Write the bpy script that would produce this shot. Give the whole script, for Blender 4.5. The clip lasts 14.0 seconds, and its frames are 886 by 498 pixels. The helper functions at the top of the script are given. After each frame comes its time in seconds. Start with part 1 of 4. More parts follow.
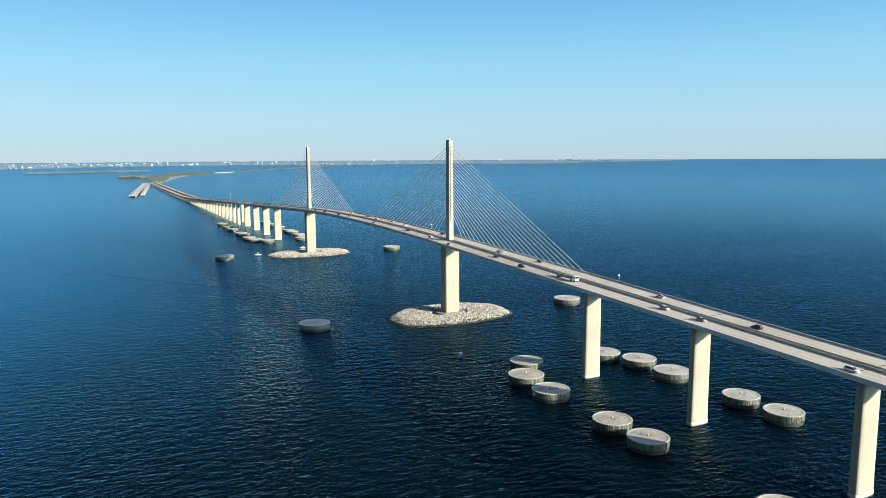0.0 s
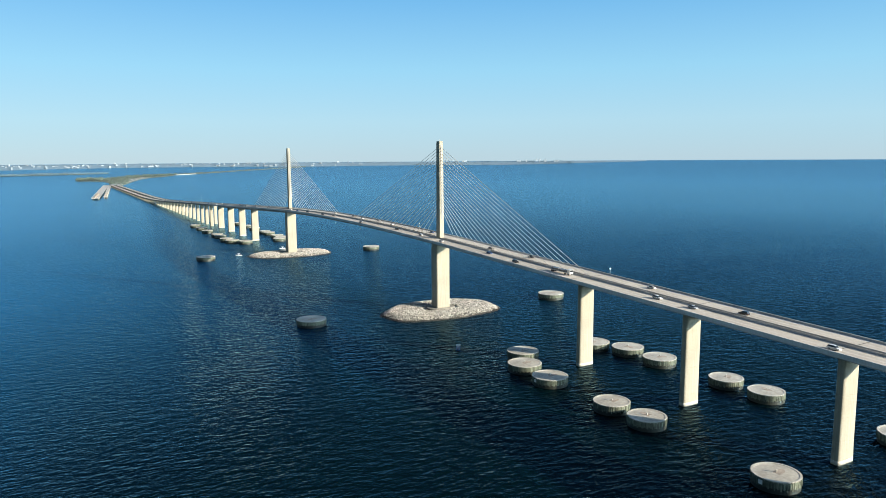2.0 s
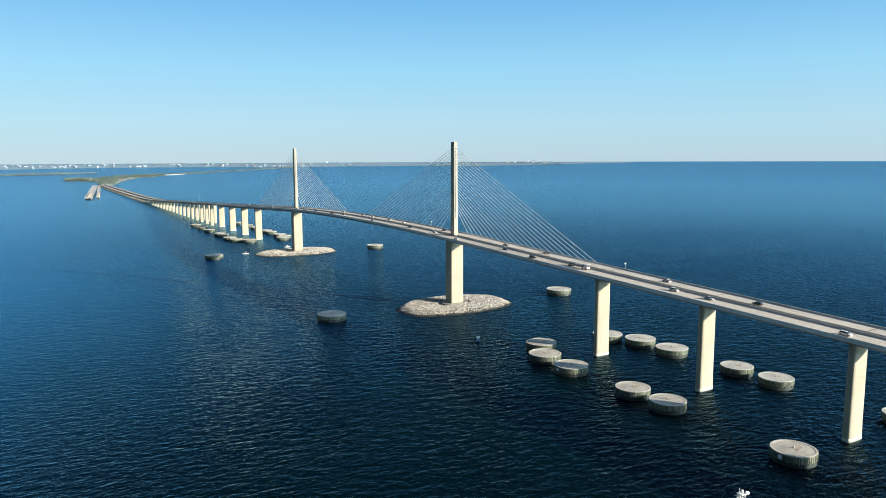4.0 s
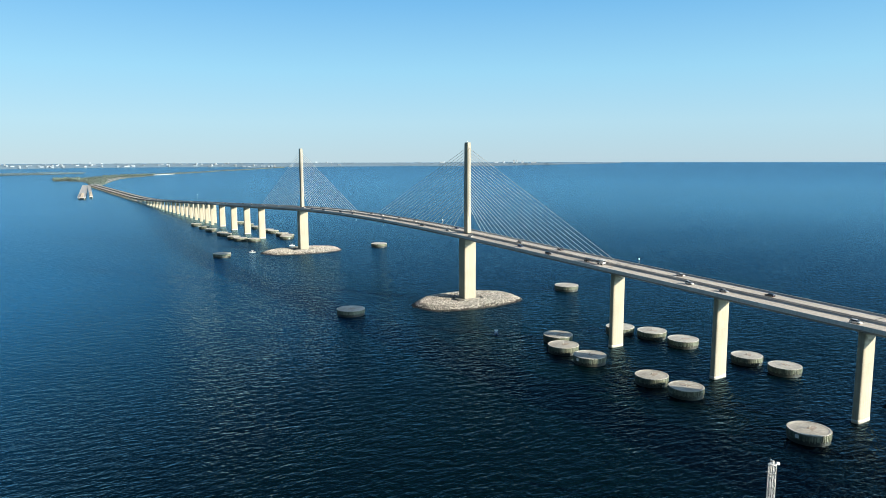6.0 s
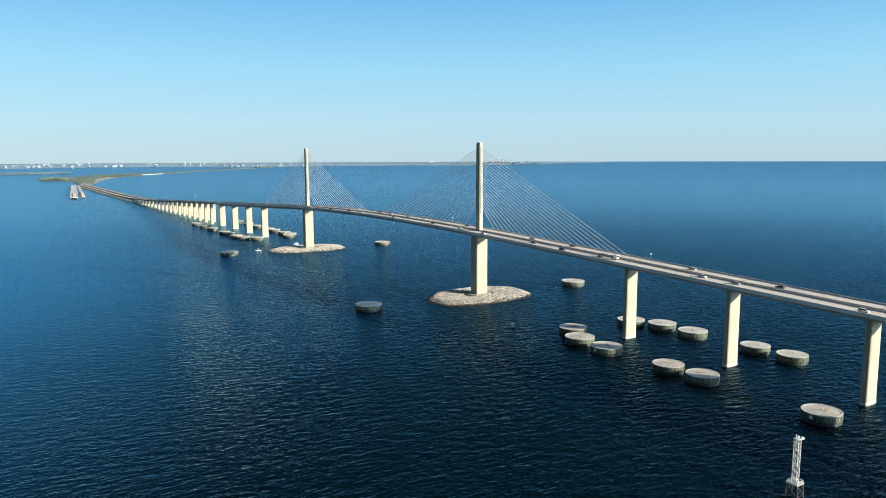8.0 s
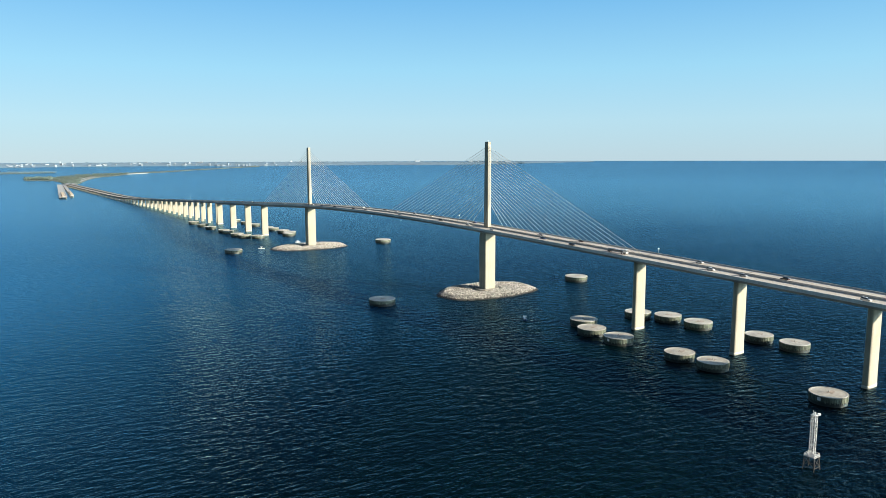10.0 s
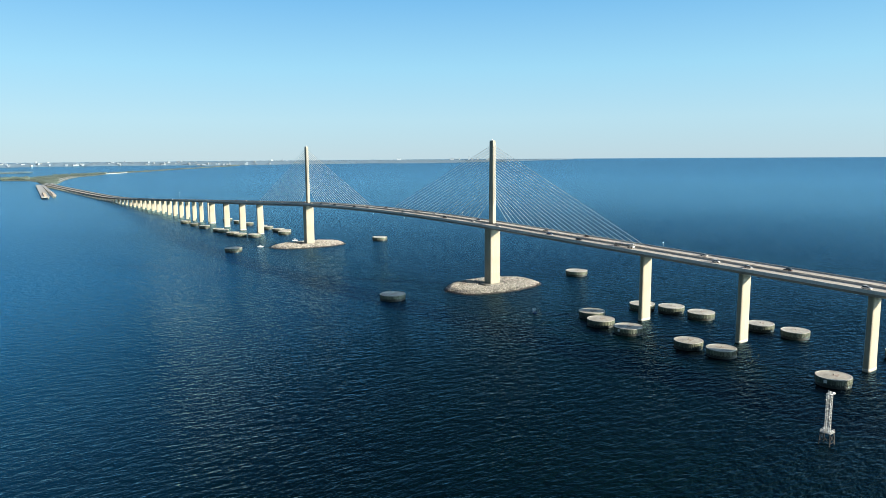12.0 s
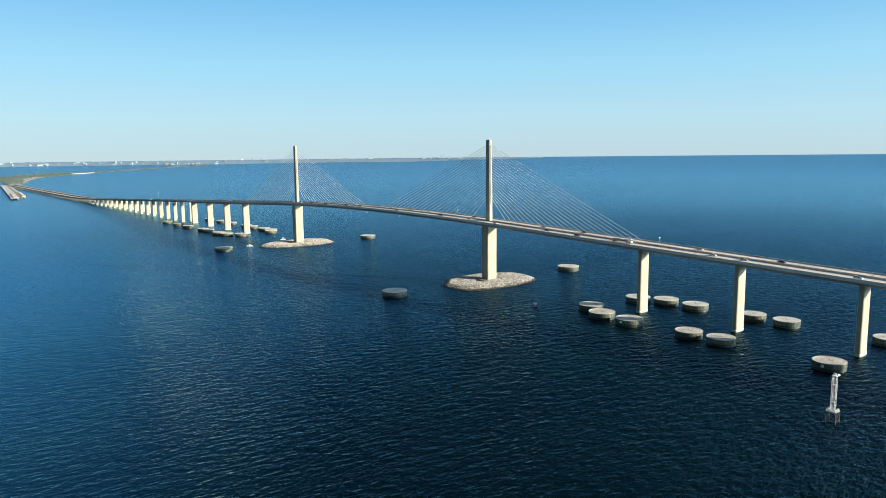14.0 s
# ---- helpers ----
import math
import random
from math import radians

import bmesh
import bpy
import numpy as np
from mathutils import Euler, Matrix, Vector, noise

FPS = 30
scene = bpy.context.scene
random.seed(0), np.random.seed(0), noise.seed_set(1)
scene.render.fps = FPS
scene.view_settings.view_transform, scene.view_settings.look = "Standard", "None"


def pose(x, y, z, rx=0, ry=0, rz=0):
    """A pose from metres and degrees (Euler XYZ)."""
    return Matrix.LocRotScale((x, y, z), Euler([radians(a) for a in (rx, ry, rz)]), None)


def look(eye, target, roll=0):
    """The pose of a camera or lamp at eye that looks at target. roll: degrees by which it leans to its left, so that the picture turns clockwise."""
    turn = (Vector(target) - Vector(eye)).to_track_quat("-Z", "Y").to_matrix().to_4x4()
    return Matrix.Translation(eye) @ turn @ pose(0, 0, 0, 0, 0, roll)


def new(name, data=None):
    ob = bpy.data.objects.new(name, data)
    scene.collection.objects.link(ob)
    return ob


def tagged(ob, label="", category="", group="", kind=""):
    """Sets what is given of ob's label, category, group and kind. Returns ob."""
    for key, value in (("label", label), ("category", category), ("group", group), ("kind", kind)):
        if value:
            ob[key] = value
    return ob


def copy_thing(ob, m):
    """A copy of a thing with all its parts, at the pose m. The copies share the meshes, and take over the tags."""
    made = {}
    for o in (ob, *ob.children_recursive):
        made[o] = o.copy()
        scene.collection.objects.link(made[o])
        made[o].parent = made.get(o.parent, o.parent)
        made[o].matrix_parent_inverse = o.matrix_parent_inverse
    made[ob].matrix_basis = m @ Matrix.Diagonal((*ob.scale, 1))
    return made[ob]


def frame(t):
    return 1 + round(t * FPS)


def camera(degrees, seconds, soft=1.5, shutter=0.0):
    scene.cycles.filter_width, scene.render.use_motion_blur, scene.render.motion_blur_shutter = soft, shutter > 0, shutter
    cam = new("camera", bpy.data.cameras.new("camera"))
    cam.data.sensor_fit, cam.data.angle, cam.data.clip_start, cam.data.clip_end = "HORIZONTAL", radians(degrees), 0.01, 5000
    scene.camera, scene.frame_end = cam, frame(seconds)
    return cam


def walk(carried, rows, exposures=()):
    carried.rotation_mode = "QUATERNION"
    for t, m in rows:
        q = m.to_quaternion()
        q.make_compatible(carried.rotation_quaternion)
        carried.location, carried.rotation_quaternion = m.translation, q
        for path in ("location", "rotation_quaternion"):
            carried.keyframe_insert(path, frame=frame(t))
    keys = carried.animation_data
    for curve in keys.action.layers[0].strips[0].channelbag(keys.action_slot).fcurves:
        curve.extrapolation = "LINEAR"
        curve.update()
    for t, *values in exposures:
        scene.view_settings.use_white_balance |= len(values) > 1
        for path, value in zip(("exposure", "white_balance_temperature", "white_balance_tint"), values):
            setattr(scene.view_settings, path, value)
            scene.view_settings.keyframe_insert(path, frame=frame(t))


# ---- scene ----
cam = camera(65.02, 14.0, soft=0.8)
PATH = [
    (0, pose(-227.44, -444.50, 115.52, 82.396, 0.309, -26.576)),
    (0.5, pose(-234.15, -445.98, 115.43, 82.414, 0.331, -27.376)),
    (1, pose(-240.91, -447.46, 115.33, 82.446, 0.313, -28.280)),
    (1.5, pose(-247.75, -448.87, 115.22, 82.460, 0.328, -29.112)),
    (2, pose(-254.67, -450.17, 115.10, 82.500, 0.371, -29.771)),
    (2.5, pose(-261.65, -451.46, 114.97, 82.520, 0.335, -30.147)),
    (3, pose(-268.65, -452.67, 114.84, 82.545, 0.305, -30.474)),
    (3.5, pose(-275.59, -453.78, 114.74, 82.568, 0.281, -30.694)),
    (4, pose(-282.49, -454.84, 114.65, 82.565, 0.221, -30.931)),
    (6.5, pose(-316.72, -458.80, 114.40, 82.598, 0.190, -32.351)),
    (7, pose(-323.58, -459.42, 114.44, 82.588, 0.237, -32.630)),
    (7.5, pose(-330.43, -459.98, 114.49, 82.564, 0.157, -32.926)),
    (8, pose(-337.27, -460.54, 114.56, 82.549, 0.175, -33.238)),
    (10.5, pose(-372.05, -462.49, 114.07, 82.479, 0.205, -35.039)),
    (11, pose(-379.15, -462.03, 114.17, 82.444, 0.274, -35.473)),
    (11.5, pose(-386.27, -461.40, 114.29, 82.384, 0.291, -35.921)),
    (12, pose(-393.38, -460.55, 114.42, 82.347, 0.383, -36.462)),
    (12.5, pose(-400.49, -459.49, 114.56, 82.297, 0.431, -37.089)),
    (13, pose(-407.61, -458.23, 114.74, 82.252, 0.524, -37.750)),
    (13.5, pose(-414.78, -456.81, 114.92, 82.233, 0.558, -38.389)),
    (14, pose(-422.00, -455.30, 115.09, 82.206, 0.561, -39.077)),
]
walk(cam, PATH, [(0, 1.42, 6570, 10), (14, 1.49, 6770, 10)])

# ---- light: a low sun from the south-east and a clear sky ----
SUN_ELEVATION, SUN_AZIMUTH = 15.3, 145.0
world = bpy.data.worlds.new("clear_sky")
scene.world = world
world.use_nodes = True
wn = world.node_tree
sky = wn.nodes.new("ShaderNodeTexSky")
sky.sky_type, sky.sun_disc = "NISHITA", False
sky.sun_elevation, sky.sun_rotation = radians(SUN_ELEVATION), radians(SUN_AZIMUTH)
sky.air_density, sky.dust_density, sky.ozone_density = 1.0, 0.0, 4.0
# the moist air of the bay: a pale band low down, deepening to blue overhead
sky_place = wn.nodes.new("ShaderNodeTexCoord")
sky_split = wn.nodes.new("ShaderNodeSeparateXYZ")
sky_ramp = wn.nodes.new("ShaderNodeValToRGB")
wn.links.new(sky_place.outputs["Generated"], sky_split.inputs["Vector"])
wn.links.new(sky_split.outputs["Z"], sky_ramp.inputs["Fac"])
stops = sky_ramp.color_ramp.elements
stops[0].position, stops[0].color = 0.0, (3.0, 4.4, 5.35, 1)
stops[1].position, stops[1].color = 1.0, (0.08, 0.3, 0.85, 1)
for at, rgb in ((0.05, (2.95, 4.8, 5.95)), (0.12, (2.2, 4.65, 6.35)), (0.21, (1.2, 3.5, 6.0)), (0.32, (0.75, 2.5, 4.8)), (0.46, (0.45, 1.65, 3.7)), (0.62, (0.2, 0.75, 1.9))):
    e = stops.new(at)
    e.color = (*rgb, 1)
sky_mix = wn.nodes.new("ShaderNodeMix")
sky_mix.data_type = "RGBA"
sky_mix.inputs["Factor"].default_value = 0.86
wn.links.new(sky.outputs["Color"], sky_mix.inputs["A"])
wn.links.new(sky_ramp.outputs["Color"], sky_mix.inputs["B"])
back = wn.nodes["Background"]
back.inputs["Strength"].default_value = 0.0567
# the sky out of view, west of the sun, is dimmed to darken west-facing sides
sky_turn = wn.nodes.new("ShaderNodeVectorMath")
sky_turn.operation = "DOT_PRODUCT"
sky_turn.inputs[1].default_value = (math.sin(radians(SUN_AZIMUTH + 105)), math.cos(radians(SUN_AZIMUTH + 105)), 0)
wn.links.new(sky_place.outputs["Generated"], sky_turn.inputs[0])
west_dim = wn.nodes.new("ShaderNodeMapRange")
west_dim.inputs["From Min"].default_value, west_dim.inputs["From Max"].default_value = 0.0, 0.8
west_dim.inputs["To Min"].default_value, west_dim.inputs["To Max"].default_value = 1.0, 0.2
wn.links.new(sky_turn.outputs["Value"], west_dim.inputs["Value"])
sky_final = wn.nodes.new("ShaderNodeVectorMath")
sky_final.operation = "SCALE"
wn.links.new(sky_mix.outputs["Result"], sky_final.inputs[0])
wn.links.new(west_dim.outputs["Result"], sky_final.inputs["Scale"])
# hazy air round the sun glows
near_sun = wn.nodes.new("ShaderNodeVectorMath")
near_sun.operation = "DOT_PRODUCT"
wn.links.new(sky_place.outputs["Generated"], near_sun.inputs[0])
glow_fall = wn.nodes.new("ShaderNodeMapRange")
glow_fall.inputs["From Min"].default_value, glow_fall.inputs["From Max"].default_value = 0.1, 1.0
wn.links.new(near_sun.outputs["Value"], glow_fall.inputs["Value"])
glow_power = wn.nodes.new("ShaderNodeMath")
glow_power.operation, glow_power.inputs[1].default_value = "POWER", 8.0
wn.links.new(glow_fall.outputs["Result"], glow_power.inputs[0])
aureole = wn.nodes.new("ShaderNodeVectorMath")
aureole.operation = "SCALE"
aureole.inputs[0].default_value = (34.0, 44.0, 52.0)
wn.links.new(glow_power.outputs[0], aureole.inputs["Scale"])
sky_sum = wn.nodes.new("ShaderNodeVectorMath")
wn.links.new(sky_final.outputs["Vector"], sky_sum.inputs[0])
wn.links.new(aureole.outputs["Vector"], sky_sum.inputs[1])
wn.links.new(sky_sum.outputs["Vector"], back.inputs["Color"])
sun_dir = Vector((math.sin(radians(SUN_AZIMUTH)) * math.cos(radians(SUN_ELEVATION)),
                  math.cos(radians(SUN_AZIMUTH)) * math.cos(radians(SUN_ELEVATION)), math.sin(radians(SUN_ELEVATION))))
near_sun.inputs[1].default_value = sun_dir
sun = new("sun", bpy.data.lights.new("sun", "SUN"))
sun.data.energy, sun.data.angle, sun.data.color = 4.5, radians(0.6), (1.0, 0.89, 0.71)
sun.matrix_world = look(sun_dir * 800, (0, 0, 0))


# ---- materials ----
def material(name, colour, rough=0.6, metal=0.0, vary=0.25, big=0.15, small=2.0, bump=0.0, bump_scale=6.0,
             streak=0.0, island=False, each=0.0, world_space=False):
    """A surface with variation at two scales, optional upright streaks and relief."""
    m = bpy.data.materials.new(name)
    m.use_nodes = True
    t = m.node_tree
    bsdf = t.nodes["Principled BSDF"]
    bsdf.inputs["Roughness"].default_value, bsdf.inputs["Metallic"].default_value = rough, metal
    coord = t.nodes.new("ShaderNodeNewGeometry") if world_space else t.nodes.new("ShaderNodeTexCoord")
    place = coord.outputs["Position"] if world_space else coord.outputs["Object"]

    def noise_at(scale, detail, squeeze=None):
        n = t.nodes.new("ShaderNodeTexNoise")
        n.inputs["Scale"].default_value, n.inputs["Detail"].default_value = scale, detail
        if squeeze:
            mp = t.nodes.new("ShaderNodeMapping")
            mp.inputs["Scale"].default_value = squeeze
            t.links.new(place, mp.inputs["Vector"])
            t.links.new(mp.outputs["Vector"], n.inputs["Vector"])
        else:
            t.links.new(place, n.inputs["Vector"])
        return n.outputs["Fac"]

    def factor(src, low, high, lo=0.3, hi=0.7):
        r = t.nodes.new("ShaderNodeMapRange")
        r.inputs["From Min"].default_value, r.inputs["From Max"].default_value = lo, hi
        r.inputs["To Min"].default_value, r.inputs["To Max"].default_value = low, high
        t.links.new(src, r.inputs["Value"])
        return r.outputs["Result"]

    def times(a, b):
        k = t.nodes.new("ShaderNodeMath")
        k.operation = "MULTIPLY"
        t.links.new(a, k.inputs[0])
        t.links.new(b, k.inputs[1])
        return k.outputs[0]

    value = times(factor(noise_at(big, 3), 1 - vary, 1 + vary), factor(noise_at(small, 4), 1 - vary * 0.6, 1 + vary * 0.6))
    if streak:
        value = times(value, factor(noise_at(1.0, 3, (1.6, 1.6, 0.05)), 1 - streak, 1 + streak * 0.4))
    if island:
        g = t.nodes.new("ShaderNodeNewGeometry")
        value = times(value, factor(g.outputs["Random Per Island"], 0.55, 1.3, 0, 1))
    if each:
        o = t.nodes.new("ShaderNodeObjectInfo")
        value = times(value, factor(o.outputs["Random"], 1 - each, 1 + each, 0, 1))
    mix = t.nodes.new("ShaderNodeVectorMath")
    mix.operation = "SCALE"
    mix.inputs[0].default_value = colour
    t.links.new(value, mix.inputs["Scale"])
    t.links.new(mix.outputs["Vector"], bsdf.inputs["Base Color"])
    if bump:
        b = t.nodes.new("ShaderNodeBump")
        b.inputs["Strength"].default_value, b.inputs["Distance"].default_value = bump, 0.1
        t.links.new(noise_at(bump_scale, 5), b.inputs["Height"])
        t.links.new(b.outputs["Normal"], bsdf.inputs["Normal"])
    return m


def water_material():
    m = bpy.data.materials.new("sea_water")
    m.use_nodes = True
    t = m.node_tree
    bsdf = t.nodes["Principled BSDF"]
    geo = t.nodes.new("ShaderNodeNewGeometry")

    def ripple(scale, stretch, turn, detail, rough=0.55):
        mp = t.nodes.new("ShaderNodeMapping")
        mp.inputs["Rotation"].default_value = (0, 0, radians(turn))
        mp.vector_type = "TEXTURE"
        mp.inputs["Scale"].default_value = (stretch / scale, 1 / scale, 1 / scale)
        n = t.nodes.new("ShaderNodeTexNoise")
        n.inputs["Scale"].default_value, n.inputs["Detail"].default_value = 1.0, detail
        n.inputs["Roughness"].default_value = rough
        t.links.new(geo.outputs["Position"], mp.inputs["Vector"])
        t.links.new(mp.outputs["Vector"], n.inputs["Vector"])
        return n.outputs["Fac"]

    def weigh(a, k):
        n = t.nodes.new("ShaderNodeMath")
        n.operation, n.inputs[1].default_value = "MULTIPLY", k
        t.links.new(a, n.inputs[0])
        return n.outputs[0]

    def plus(a, b):
        n = t.nodes.new("ShaderNodeMath")
        t.links.new(a, n.inputs[0])
        t.links.new(b, n.inputs[1])
        return n.outputs[0]

    height = plus(plus(weigh(ripple(0.24, 2.0, WAVE_TURN, 2), 2.6), weigh(ripple(0.55, 2.0, WAVE_TURN + 16, 3), 1.5)),
                  weigh(ripple(1.4, 1.6, WAVE_TURN - 20, 2), 0.35))
    # calmer and rougher lanes of wind
    wind = ripple(0.006, 3.0, WAVE_TURN + 10, 4)
    lanes = t.nodes.new("ShaderNodeMapRange")
    lanes.inputs["From Min"].default_value, lanes.inputs["From Max"].default_value = 0.3, 0.7
    lanes.inputs["To Min"].default_value, lanes.inputs["To Max"].default_value = 0.7, 1.0
    t.links.new(wind, lanes.inputs["Value"])
    # less relief and more gloss spread with distance, fitted to the camera's view
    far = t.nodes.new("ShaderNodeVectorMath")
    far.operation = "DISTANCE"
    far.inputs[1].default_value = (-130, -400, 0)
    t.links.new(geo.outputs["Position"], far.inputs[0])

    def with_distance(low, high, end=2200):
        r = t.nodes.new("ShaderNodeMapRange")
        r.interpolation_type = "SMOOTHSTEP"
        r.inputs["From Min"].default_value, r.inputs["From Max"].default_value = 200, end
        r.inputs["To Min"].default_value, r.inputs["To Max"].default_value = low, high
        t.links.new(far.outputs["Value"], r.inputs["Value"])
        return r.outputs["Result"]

    b = t.nodes.new("ShaderNodeBump")
    b.inputs["Distance"].default_value = WAVE_HEIGHT
    calmer = t.nodes.new("ShaderNodeMath")
    calmer.operation = "MULTIPLY"
    t.links.new(lanes.outputs["Result"], calmer.inputs[0])
    t.links.new(with_distance(1.0, 0.6, 1700), calmer.inputs[1])
    t.links.new(calmer.outputs[0], b.inputs["Strength"])
    t.links.new(height, b.inputs["Height"])
    # normals tilted towards the camera's side, shaped to fit its view of the water
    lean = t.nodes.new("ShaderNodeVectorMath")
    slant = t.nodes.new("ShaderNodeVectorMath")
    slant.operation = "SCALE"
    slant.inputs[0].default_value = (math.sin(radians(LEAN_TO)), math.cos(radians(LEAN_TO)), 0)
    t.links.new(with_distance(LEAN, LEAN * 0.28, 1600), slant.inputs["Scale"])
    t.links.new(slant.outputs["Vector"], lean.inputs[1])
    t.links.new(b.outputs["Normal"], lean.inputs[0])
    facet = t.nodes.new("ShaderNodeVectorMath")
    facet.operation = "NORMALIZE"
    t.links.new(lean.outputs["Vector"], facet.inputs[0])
    # depth and silt tint the water in broad patches
    ramp = t.nodes.new("ShaderNodeValToRGB")
    ramp.color_ramp.elements[0].position, ramp.color_ramp.elements[0].color = 0.3, (0.0002, 0.0013, 0.0036, 1)
    ramp.color_ramp.elements[1].position, ramp.color_ramp.elements[1].color = 0.7, (0.0003, 0.0048, 0.0046, 1)
    t.links.new(ripple(0.0035, 1.6, 20, 4), ramp.inputs["Fac"])
    # near water stays dark; farther out reflected sky is put into the colour, bluer
    distance_tint = t.nodes.new("ShaderNodeMix")
    distance_tint.data_type = "RGBA"
    distance_tint.inputs["B"].default_value = (0.0020, 0.020, 0.046, 1)
    t.links.new(with_distance(0.0, 1.0, 950), distance_tint.inputs["Factor"])
    t.links.new(ramp.outputs["Color"], distance_tint.inputs["A"])
    # west of the bridge the brighter reflection is put into the colour, a paler blue
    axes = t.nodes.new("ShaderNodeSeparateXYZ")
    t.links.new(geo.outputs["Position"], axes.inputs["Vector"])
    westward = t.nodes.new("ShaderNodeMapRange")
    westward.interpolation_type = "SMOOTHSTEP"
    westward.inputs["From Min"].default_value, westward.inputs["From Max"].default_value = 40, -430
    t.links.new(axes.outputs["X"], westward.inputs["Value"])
    west_share = t.nodes.new("ShaderNodeMath")
    west_share.operation = "MULTIPLY"
    t.links.new(westward.outputs["Result"], west_share.inputs[0])
    t.links.new(with_distance(0.0, 1.0, 750), west_share.inputs[1])
    # body colour with the western brightness mixed in
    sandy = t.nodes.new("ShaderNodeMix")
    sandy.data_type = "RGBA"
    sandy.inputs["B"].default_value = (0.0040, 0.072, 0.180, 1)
    t.links.new(west_share.outputs[0], sandy.inputs["Factor"])
    t.links.new(distance_tint.outputs["Result"], sandy.inputs["A"])
    # distance haze is painted into the far water as a pale blue
    far_haze = t.nodes.new("ShaderNodeMix")
    far_haze.data_type = "RGBA"
    far_haze.inputs["B"].default_value = (0.050, 0.130, 0.205, 1)
    t.links.new(with_distance(0.0, 1.0, 5600), far_haze.inputs["Factor"])
    t.links.new(sandy.outputs["Result"], far_haze.inputs["A"])
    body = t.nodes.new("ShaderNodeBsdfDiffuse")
    t.links.new(far_haze.outputs["Result"], body.inputs["Color"])
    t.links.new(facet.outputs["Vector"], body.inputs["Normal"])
    gloss = t.nodes.new("ShaderNodeBsdfGlossy")
    gloss.inputs["Color"].default_value = (0.56, 0.88, 1.0, 1)
    t.links.new(with_distance(0.02, 0.19, 1350), gloss.inputs["Roughness"])
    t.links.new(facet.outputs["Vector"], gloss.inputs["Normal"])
    fresnel = t.nodes.new("ShaderNodeFresnel")
    fresnel.inputs["IOR"].default_value = 1.31
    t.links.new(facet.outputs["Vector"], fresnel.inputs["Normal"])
    surface = t.nodes.new("ShaderNodeMixShader")
    t.links.new(fresnel.outputs["Fac"], surface.inputs["Fac"])
    t.links.new(body.outputs["BSDF"], surface.inputs[1])
    t.links.new(gloss.outputs["BSDF"], surface.inputs[2])
    t.links.new(surface.outputs["Shader"], t.nodes["Material Output"].inputs["Surface"])
    t.nodes.remove(bsdf)
    return m


WAVE_TURN, WAVE_HEIGHT = -12.0, 0.72
# tilt of the water normals towards the camera's side, and its heading
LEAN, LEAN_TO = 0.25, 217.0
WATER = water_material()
CONCRETE = material("pale_concrete", (0.282, 0.262, 0.206), 0.8, vary=0.10, big=0.06, small=1.2, streak=0.16, bump=0.3)
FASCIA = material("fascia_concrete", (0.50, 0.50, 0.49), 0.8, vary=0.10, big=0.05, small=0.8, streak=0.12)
# shade of web and soffit put into the colour, half the fascia's tone
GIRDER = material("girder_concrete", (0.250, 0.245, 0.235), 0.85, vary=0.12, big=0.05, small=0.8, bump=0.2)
ROAD = material("worn_concrete_road", (0.425, 0.385, 0.335), 0.85, vary=0.12, big=0.05, small=0.7, bump=0.2)
SHOULDER = material("pale_shoulder", (0.475, 0.445, 0.40), 0.85, vary=0.12, big=0.08, small=1.0)
BARRIER = material("barrier_concrete", (0.40, 0.39, 0.37), 0.8, vary=0.12, big=0.1, small=1.5)
# barrier shade put into the median's colour; also used for dark road joints
MEDIAN = material("dark_median", (0.079, 0.072, 0.064), 0.9, vary=0.2, big=0.1, small=1.0)
TYRE_LANE = material("tyre_worn_lane", (0.375, 0.335, 0.29), 0.85, vary=0.14, big=0.04, small=0.7)
PAINT_WHITE = material("white_road_paint", (0.372, 0.367, 0.347), 0.6, vary=0.1)
PAINT_YELLOW = material("yellow_road_paint", (0.40, 0.34, 0.20), 0.6, vary=0.1)
CABLE = material("cream_yellow_cable", (0.50, 0.485, 0.44), 0.45, vary=0.06)
STEEL = material("galvanised_steel", (0.308, 0.308, 0.297), 0.45, 0.35, vary=0.12)
WHITE = material("white_paint", (0.592, 0.592, 0.577), 0.5, vary=0.08)
PILE = material("weathered_sheet_pile", (0.110, 0.128, 0.095), 0.85, vary=0.35, big=0.5, small=2.5, island=True)
PILE_WET = material("wet_algae_pile", (0.013, 0.015, 0.010), 0.5, vary=0.4)
CAP = material("dolphin_cap_concrete", (0.37, 0.355, 0.315), 0.85, vary=0.22, big=0.12, small=0.9, bump=0.3)
SALT = material("salt_stained_concrete", (0.42, 0.405, 0.36), 0.8, vary=0.15, big=0.3, streak=0.2)
RUST = material("rust_stained_concrete", (0.34, 0.295, 0.25), 0.9, vary=0.3, big=0.3, small=1.5)
RIM = material("pale_rim_concrete", (0.44, 0.43, 0.39), 0.8, vary=0.15, big=0.4)
ROCK = material("pale_riprap", (0.37, 0.352, 0.315), 0.9, vary=0.45, big=0.4, small=3.0, bump=0.5, island=True)
# wet waterline stones, and the mound with gap shade put into its colour
ROCK_WET_AND_GAPS = material("wet_riprap_and_gap_shade", (0.037, 0.036, 0.030), 0.5, vary=0.3, island=True)
GRAVEL = material("gravel_fill", (0.200, 0.188, 0.160), 0.95, vary=0.2, big=0.3, small=3.0, bump=0.4)
# far land, woods and town: distance haze is mixed into the base colours
HAZY_LEAF = material("hazy_shrub_leaves", (0.075, 0.108, 0.090), 0.85, vary=0.2, big=0.02, small=0.3, island=True)
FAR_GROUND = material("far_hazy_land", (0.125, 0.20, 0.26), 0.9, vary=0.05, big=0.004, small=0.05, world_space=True)
